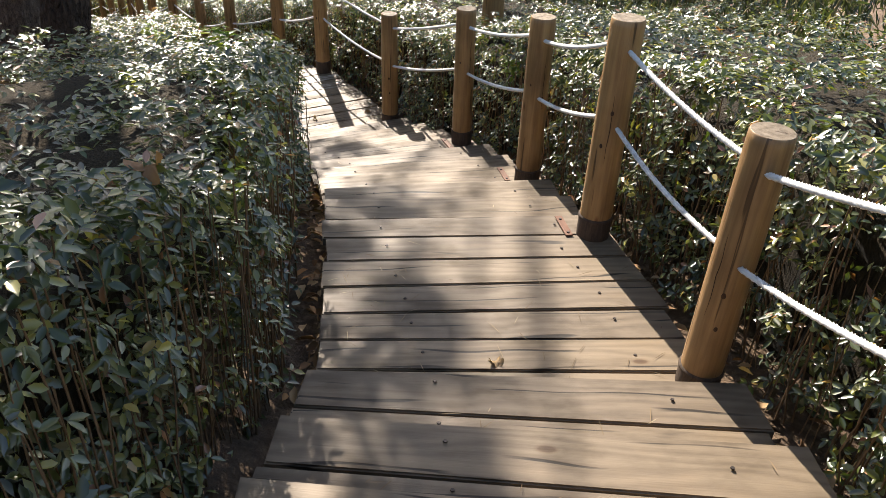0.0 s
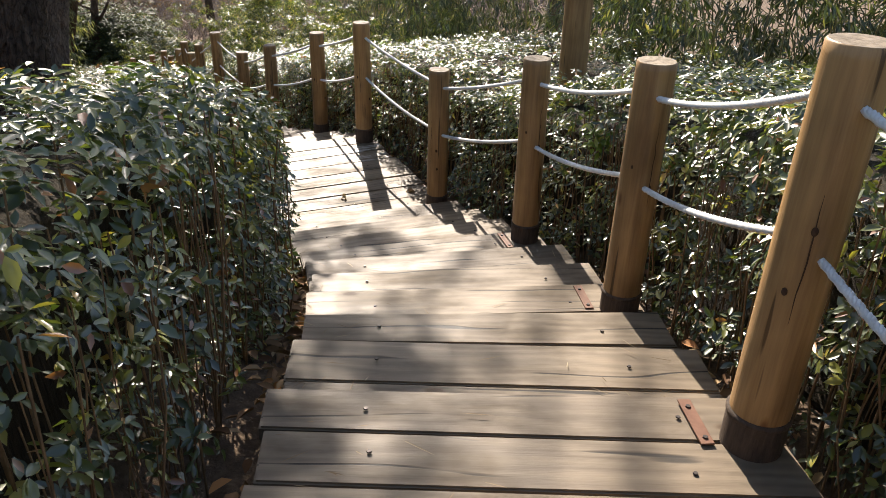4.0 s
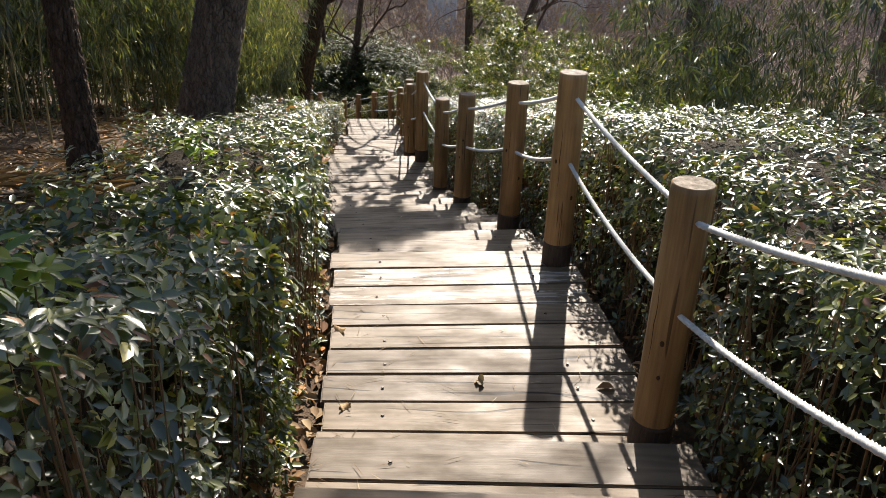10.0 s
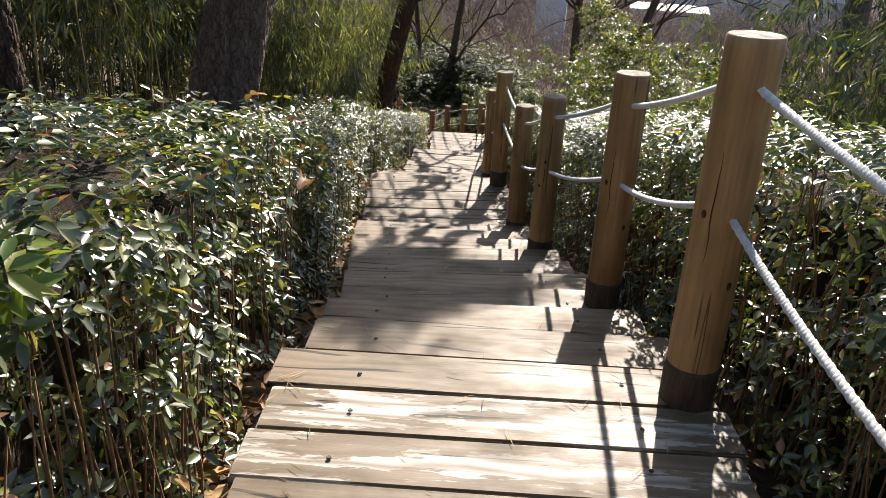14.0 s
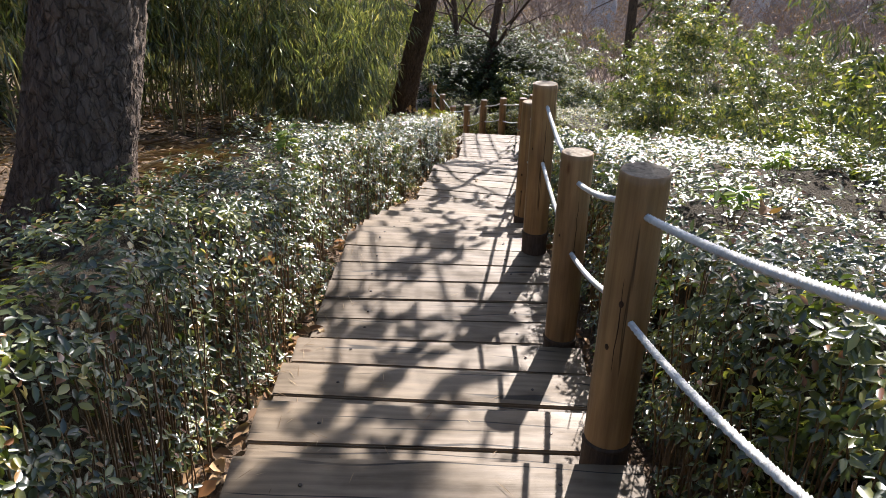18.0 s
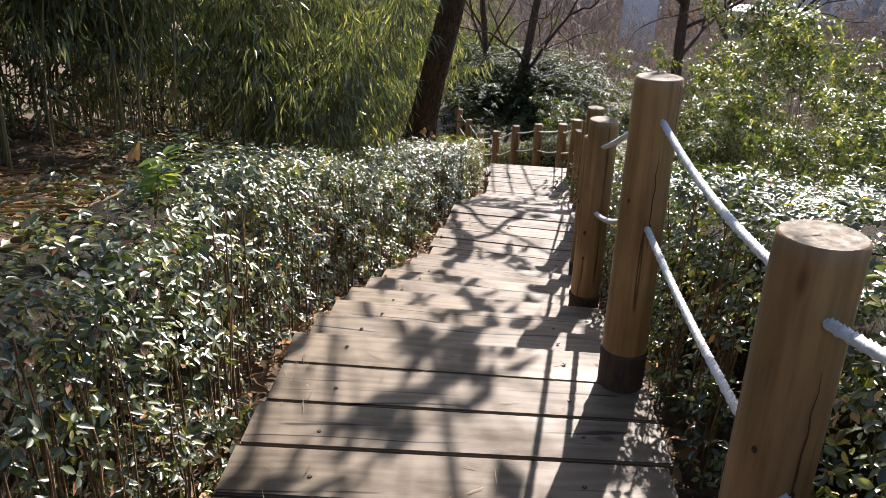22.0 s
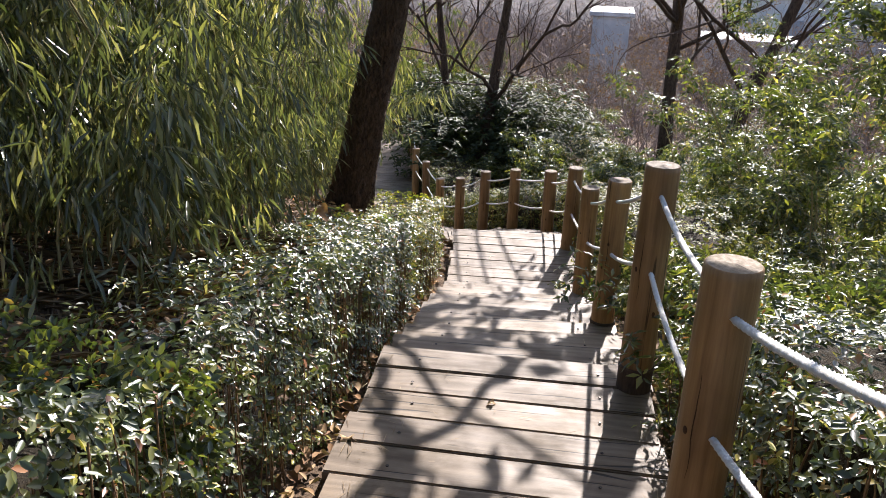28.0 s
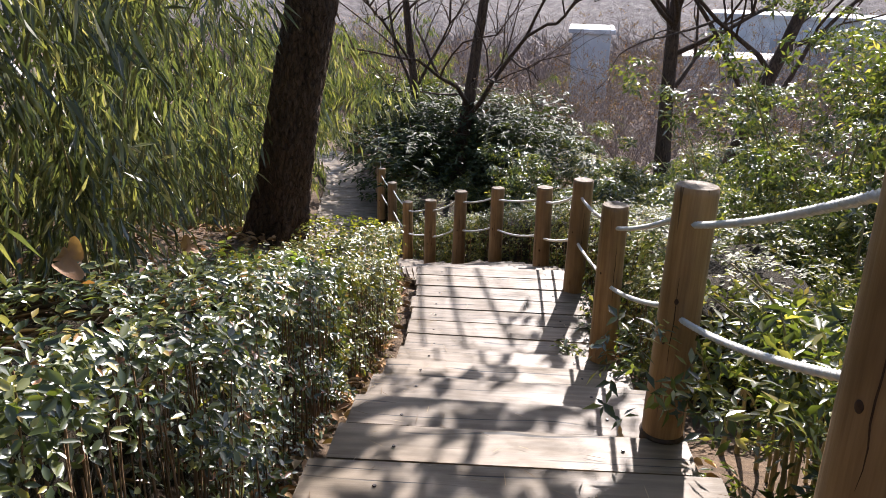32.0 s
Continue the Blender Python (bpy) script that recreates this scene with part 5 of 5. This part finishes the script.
def bush(seed, r, h, mat, label, group, leaf=(0.07, 0.13), n=800):
    rng = np.random.default_rng(seed)
    thing = empty("bush", (0, 0, 0), label, "bush", group)
    out = []
    for i in range(5):
        a = rng.uniform(0, 6.28)
        limb(rng, (0, 0, -0.1), np.array([math.cos(a) * 0.6, math.sin(a) * 0.6, 0.8]), h * 0.6, 0.02, 1, out, 0.7, 0.1, 4)
    V, F = merge(out)
    tagged(arrays("stem_mass", V, F, STEM, thing), kind="stuff")
    lumps = np.c_[rng.normal(0, r * 0.5, (9, 2)), rng.uniform(0.3, 0.85, 9) * h]
    d = rng.normal(0, 1, (n, 3))
    d /= np.linalg.norm(d, axis=1)[:, None]
    k = rng.integers(0, 9, n)
    at = lumps[k] + d * np.array([[r * 0.5, r * 0.5, h * 0.28]]) * rng.uniform(0.6, 1.1, (n, 1))
    at = at[at[:, 2] > 0]
    V, F = sprigs(rng, at, d[:len(at)] * 0.4 + np.array([[0, 0, 0.8]]), 6, leaf, 0.34, fine=False)
    tagged(arrays("foliage", V, F, mat, thing), kind="stuff")
    return thing

def slope():
    rng = random.Random(77)
    shrubs = [bare_shrub(60 + i, 2.6) for i in range(4)]
    bushes = [bush(70 + i, 1.0, 1.5, SHRUB_LEAF, "sunlit leafy green bush on the slope", "leafy bushes on the slope") for i in range(3)]
    dark = [bush(80 + i, 1.1, 1.7, SHADE_BUSH_LEAF, "evergreen bush under bare trees, shade put into its leaf colour", "dark bushes under the bare trees", (0.08, 0.14)) for i in range(2)]
    used = {}
    def put(kind, a, d, s):
        x, y = -6.3 - d * math.sin(radians(a)), 13.7 + d * math.cos(radians(a))
        z = max(float(ground_z(np.array([x]), np.array([y]))[0]), -9.5)
        m = pose(x, y, z - 0.05, 0, 0, rng.uniform(0, 360)) @ Matrix.Scale(s, 4)
        if kind not in used:
            used[kind] = 1
            kind.matrix_basis = m
        else:
            ob = copy_thing(kind, m)
            ob.matrix_basis = m
    for i in range(74):
        a, d = rng.uniform(2, 58), 17 + 38 * (i / 74) ** 1.1
        if a > 41 and d < 27:
            a -= 30
        put(shrubs[i % 4], a, d, rng.uniform(0.8, 1.25) * (1 + 0.016 * (d - 17)))
    for i in range(16):
        put(shrubs[i % 4], rng.uniform(12, 29), rng.uniform(34, 46), rng.uniform(1.5, 1.9))
    for i in range(40):
        d = 15 + 22 * (i / 40) ** 1.3
        a = rng.uniform(0, 38)
        put(bushes[i % 3], a, d, rng.uniform(0.7, 1.2))
    for i, (a, d) in enumerate([(40.5, 16.6), (37.5, 16.2), (42, 18.5), (34.8, 16.6), (38.5, 17.6), (41, 19.5), (36.2, 17.4), (39.2, 15.9)]):
        put(dark[i % 2], a, d, rng.uniform(1.15, 1.45))
slope()

def house(label, x, y, z, w, deep, h, turn, windows=True):
    thing = empty("house", (x, y, z), label, "house")
    def box(name, a, b, mat, parent=thing, label=""):
        bm = bmesh.new()
        bmesh.ops.create_cube(bm, size=1.0)
        for v in bm.verts:
            v.co = Vector([a[k] + (v.co[k] + 0.5) * (b[k] - a[k]) for k in range(3)])
        bmesh.ops.bevel(bm, geom=list(bm.edges), offset=0.02, segments=1, affect="EDGES")
        return part(name, bm, mat, parent, label)
    wall = box("wall", (-w / 2, -deep / 2, -1.5), (w / 2, deep / 2, h), PALE_WALL)
    box("roof", (-w / 2 - 0.2, -deep / 2 - 0.2, h), (w / 2 + 0.2, deep / 2 + 0.2, h + 0.22), ROOF, label="pale flat sheet roof")
    n = max(1, int(w / 2.6)) if windows else 0
    for i in range(n):
        for k in range(max(1, int(h / 3))):
            cx = -w / 2 + (i + 0.5) * w / n
            win = box("window", (cx - 0.55, -deep / 2 - 0.05, 0.9 + 3 * k), (cx + 0.55, -deep / 2 - 0.003, 2.2 + 3 * k), PALE_WALL)
            box("pane", (cx - 0.48, -deep / 2 - 0.06, 0.97 + 3 * k), (cx + 0.48, -deep / 2 - 0.052, 2.13 + 3 * k), GLASS, win, "dark window glass")
    thing.rotation_euler = (0, 0, radians(turn))
    return thing

house("narrow pale grey building seen through bare branches", -27.6, 51, -10, 1.9, 4, 5.6, 30, False)
house("long building with a bright pale sheet roof beyond the slope", -22.0, 73, -10.4, 15, 7, 6.4, 18)
house("small building with a bright pale sheet roof beyond the slope", -23.5, 60, -10.4, 5, 4, 4.4, 24)

def brush():
    """A haze of bare upright twigs over the lower slope."""
    rng = np.random.default_rng(97)
    n = 52000
    a, d = np.radians(rng.uniform(-6, 58, n)), 19 + 56 * rng.uniform(0, 1, n) ** 0.8
    keep = (a < radians(41)) | (d > 27)
    a, d = a[keep], d[keep]
    n = len(a)
    x, y = -6.3 - d * np.sin(a), 13.7 + d * np.cos(a)
    z = np.maximum(ground_z(x, y), -9.5)
    h = rng.uniform(0.25, 1.0, n) * (1.0 + 0.03 * (d - 19)) * (1 + 0.5 * np.sin(x * 1.3) * np.sin(y * 1.1))
    at = np.c_[x, y, z + rng.uniform(-0.05, 1.0, n) * h]
    way = np.c_[rng.normal(0, 0.55, (n, 2)), rng.uniform(0.2, 1, n)]
    V, F = blades(at, way, rng.normal(0, 1, (n, 3)), h * rng.uniform(0.6, 1.1, n), np.interp(d, (19, 75), (0.012, 0.05)) * rng.uniform(0.6, 1.3, n), 0.1, 0.1, fine=False)
    tagged(arrays("bare_brush", V, F, TWIG), "tangle of bare brown-grey twigs covering the lower slope", "brush", kind="stuff")
brush()

def far_hill():
    """The wooded hillside across the valley that closes the view."""
    rng = np.random.default_rng(98)
    A, D = np.radians(np.arange(-40, 96, 0.6)), np.array([80, 88, 97, 108, 122, 140, 170])
    Z = np.array([-10.0, -7.5, -5.5, -3.0, 0.0, 4.0, 9.0])
    V = np.array([[-6.3 - d * math.sin(a), 13.7 + d * math.cos(a), z + rng.normal(0, 0.35) + 0.8 * math.sin(a * 31) * (d > 100)] for a in A for d, z in zip(D, Z)])
    i, j = np.meshgrid(np.arange(len(A) - 1), np.arange(len(D) - 1), indexing="ij")
    k = i * len(D) + j
    F = np.stack([k, k + 1, k + len(D) + 1, k + len(D)], -1).reshape(-1, 4)
    tagged(arrays("backdrop", V, F, HAZE_WOODS), "grey-brown bare wooded hillside across the valley", "hillside", kind="structure")
far_hill()

# ---- fallen leaves ----
def fallen():
    rng = np.random.default_rng(91)
    P = []
    n = 3800                                           # along the deck's edges
    s = rng.uniform(-3, 26, n)
    side = rng.uniform(0, 1, n) < 0.5
    o = np.where(side, 1.31 + np.abs(rng.normal(0, 0.09, n)), 0.03 - np.abs(rng.normal(0, 0.13, n)))
    P.append(np.c_[spot(s, o), line_z(s) - 0.10 + rng.uniform(0, 0.05, n)])
    n = 13000                                          # on the litter beyond the hedge
    s, o = rng.uniform(5, 26, n), 1.9 + 4.6 * rng.uniform(0, 1, n) ** 1.7
    xy = spot(s, o)
    P.append(np.c_[xy, ground_z(xy[:, 0], xy[:, 1]) + rng.uniform(0.01, 0.05, n)])
    at = np.concatenate(P)
    n = len(at)
    a = rng.uniform(0, 6.28, n)
    way = np.c_[np.cos(a), np.sin(a), rng.uniform(-0.2, 0.35, n)]
    L = rng.uniform(0.04, 0.095, n)
    V, F = blades(at, way, np.tile([[0, 0, 1.0]], (n, 1)) + rng.normal(0, 0.45, (n, 3)), L, L * rng.uniform(0.35, 0.6, n), 0.35, 0.1)
    ob = arrays("fallen_leaves", V, F, DRY_LEAF)
    tagged(ob, "dry brown fallen leaves along the deck edge and on the slope", "leaves", kind="stuff")
fallen()

def straw():
    rng = np.random.default_rng(92)
    n = 4200
    s, o = rng.uniform(8, 20, n), 1.9 + np.abs(rng.normal(0, 1.1, n))
    xy = spot(s, o)
    a = rng.normal(0.6, 0.7, n)
    L = rng.uniform(0.12, 0.42, n)
    V, F = blades(np.c_[xy, ground_z(xy[:, 0], xy[:, 1]) + rng.uniform(0.02, 0.09, n)], np.c_[np.cos(a), np.sin(a), rng.uniform(-0.1, 0.3, n)], rng.normal(0, 0.5, (n, 3)) + np.array([[0, 0, 1.0]]), L, np.full(n, 0.008) * rng.uniform(0.6, 1.6, n), 0.2, 0.2)
    tagged(arrays("straw_litter", V, F, STRAW), "pale dry straw and grass lying behind the hedge", "straw", kind="stuff")
straw()

def loose_leaf(x, y, z, size, seed, mat, label, group="loose dry leaves on the deck", tip=0.2):
    """One curled dry leaf."""
    rng = random.Random(seed)
    bm = bmesh.new()
    rings, lobes, n = [bm.verts.new((0, 0, 0.1 * size))], rng.choice((3, 5)), 30
    twist, curl = rng.uniform(0, 6.28), rng.uniform(0.25, 0.6)
    rows = []
    for k in (0.4, 0.75, 1.0):
        row = []
        for i in range(n):
            a = 2 * math.pi * i / n
            r = size * 0.5 * k * (1 - k * 0.5 * (1 - abs(math.cos(lobes * a / 2)) ** 0.7)) * (1.25 if abs(a - math.pi) > 2.2 else 0.95)
            u, v = r * math.cos(a), r * math.sin(a) * 0.8
            row.append(bm.verts.new((u, v, size * (curl * (2 * r / size) ** 2 * math.sin(2 * a + twist) * 0.7 + 0.35 * (v / size) ** 2 + rng.uniform(-0.02, 0.04)))))
        rows.append(row)
    for i in range(n):
        j = (i + 1) % n
        bm.faces.new((rings[0], rows[0][i], rows[0][j]))
        for p, q in zip(rows[:-1], rows[1:]):
            bm.faces.new((p[i], q[i], q[j], p[j]))
    ob = part("fallen_leaf", bm, mat, label=label, smooth=True)
    ob.location, ob.rotation_euler = (x, y, z), (rng.uniform(-tip, tip), rng.uniform(-tip, tip), rng.uniform(0, 6.28))
    tagged(ob, label, "leaf", group)

def young_shoots():
    """Fresh shoots with larger bright leaves that stand out of the clipped hedges."""
    for i, (s, o, h) in enumerate([(0.4, 2.1, 1.0), (3.3, 1.8, 0.98), (4.5, -0.22, 0.62), (4.9, 1.6, 0.92), (7.5, 1.9, 0.86), (6.9, 1.42, 0.8), (9.4, -0.8, 0.92), (10.6, -1.9, 0.88), (11.6, -0.6, 0.88), (14.5, -0.24, 0.5), (12.6, -1.2, 0.86), (13.1, 1.6, 0.8), (19.9, 1.6, 0.62), (15.9, -0.4, 0.8)]):
        rng = np.random.default_rng(300 + i)
        p = spot(s, o)
        z = float(line_z(s)) + h
        thing = empty("hedge_shoot", (p[0], p[1], z - 0.14), "young yellow-green shoot standing out of the clipped hedge", "shoot", "young shoots on the hedges")
        tubes, at = [], []
        for k in range(3):
            tip = np.array([*rng.normal(0, 0.045, 2), rng.uniform(0.15, 0.24)])
            t = np.linspace(0, 1, 4)[:, None]
            tubes.append(tube(tip * t + rng.normal(0, 0.006, (4, 3)), np.linspace(0.003, 0.0015, 4), 5))
            at += [tip * q for q in (0.72, 0.88, 1.0)]
        V, F = merge(tubes)
        arrays("stem", V, F, STEM, thing)
        at = np.array(at)
        V, F = sprigs(rng, at, np.c_[rng.normal(0, 0.3, (len(at), 2)), np.ones(len(at))], 6, (0.045, 0.075), 0.42)
        tagged(arrays("foliage", V, F, YOUNG_LEAF, thing), kind="stuff")
young_shoots()

def hedge_leaves():
    rng = random.Random(35)
    for i, (s, o, h) in enumerate([(8.9, 1.55, 0.93), (8.8, 1.34, 0.6), (11.6, 1.36, 0.55), (18.0, 1.6, 0.78), (18.7, 1.62, 0.76), (15.2, 1.9, 0.80), (11.3, -0.6, 0.92), (2.3, 1.5, 0.8), (5.9, 1.45, 0.85), (0.6, 1.75, 1.02), (13.2, 1.7, 0.86)]):
        p = spot(s, o)
        loose_leaf(p[0], p[1], float(line_z(s)) + h, rng.uniform(0.06, 0.10), 50 + i, ORANGE_LEAF, "crumpled orange-brown leaf caught on the clipped hedge", "dead leaves caught on the hedges", 0.7)
hedge_leaves()

def deck_leaves():
    rng = random.Random(33)
    for i, (s, o) in enumerate([(6.55, 1.2), (6.72, 0.62), (7.2, 1.24), (12.2, 1.25), (11.6, 1.28), (15.1, 1.22), (15.6, 1.26), (17.4, 0.66), (17.0, 1.24), (18.35, 0.95), (18.0, 1.2), (1.35, 0.75), (16.2, 1.25), (19.3, 0.12), (19.6, 0.05)]):
        p = spot(s, o)
        loose_leaf(p[0], p[1], float(deck_z(s)) + 0.006, rng.uniform(0.04, 0.075), i, DRY_LEAF, "curled dry brown leaf lying on the deck")
deck_leaves()
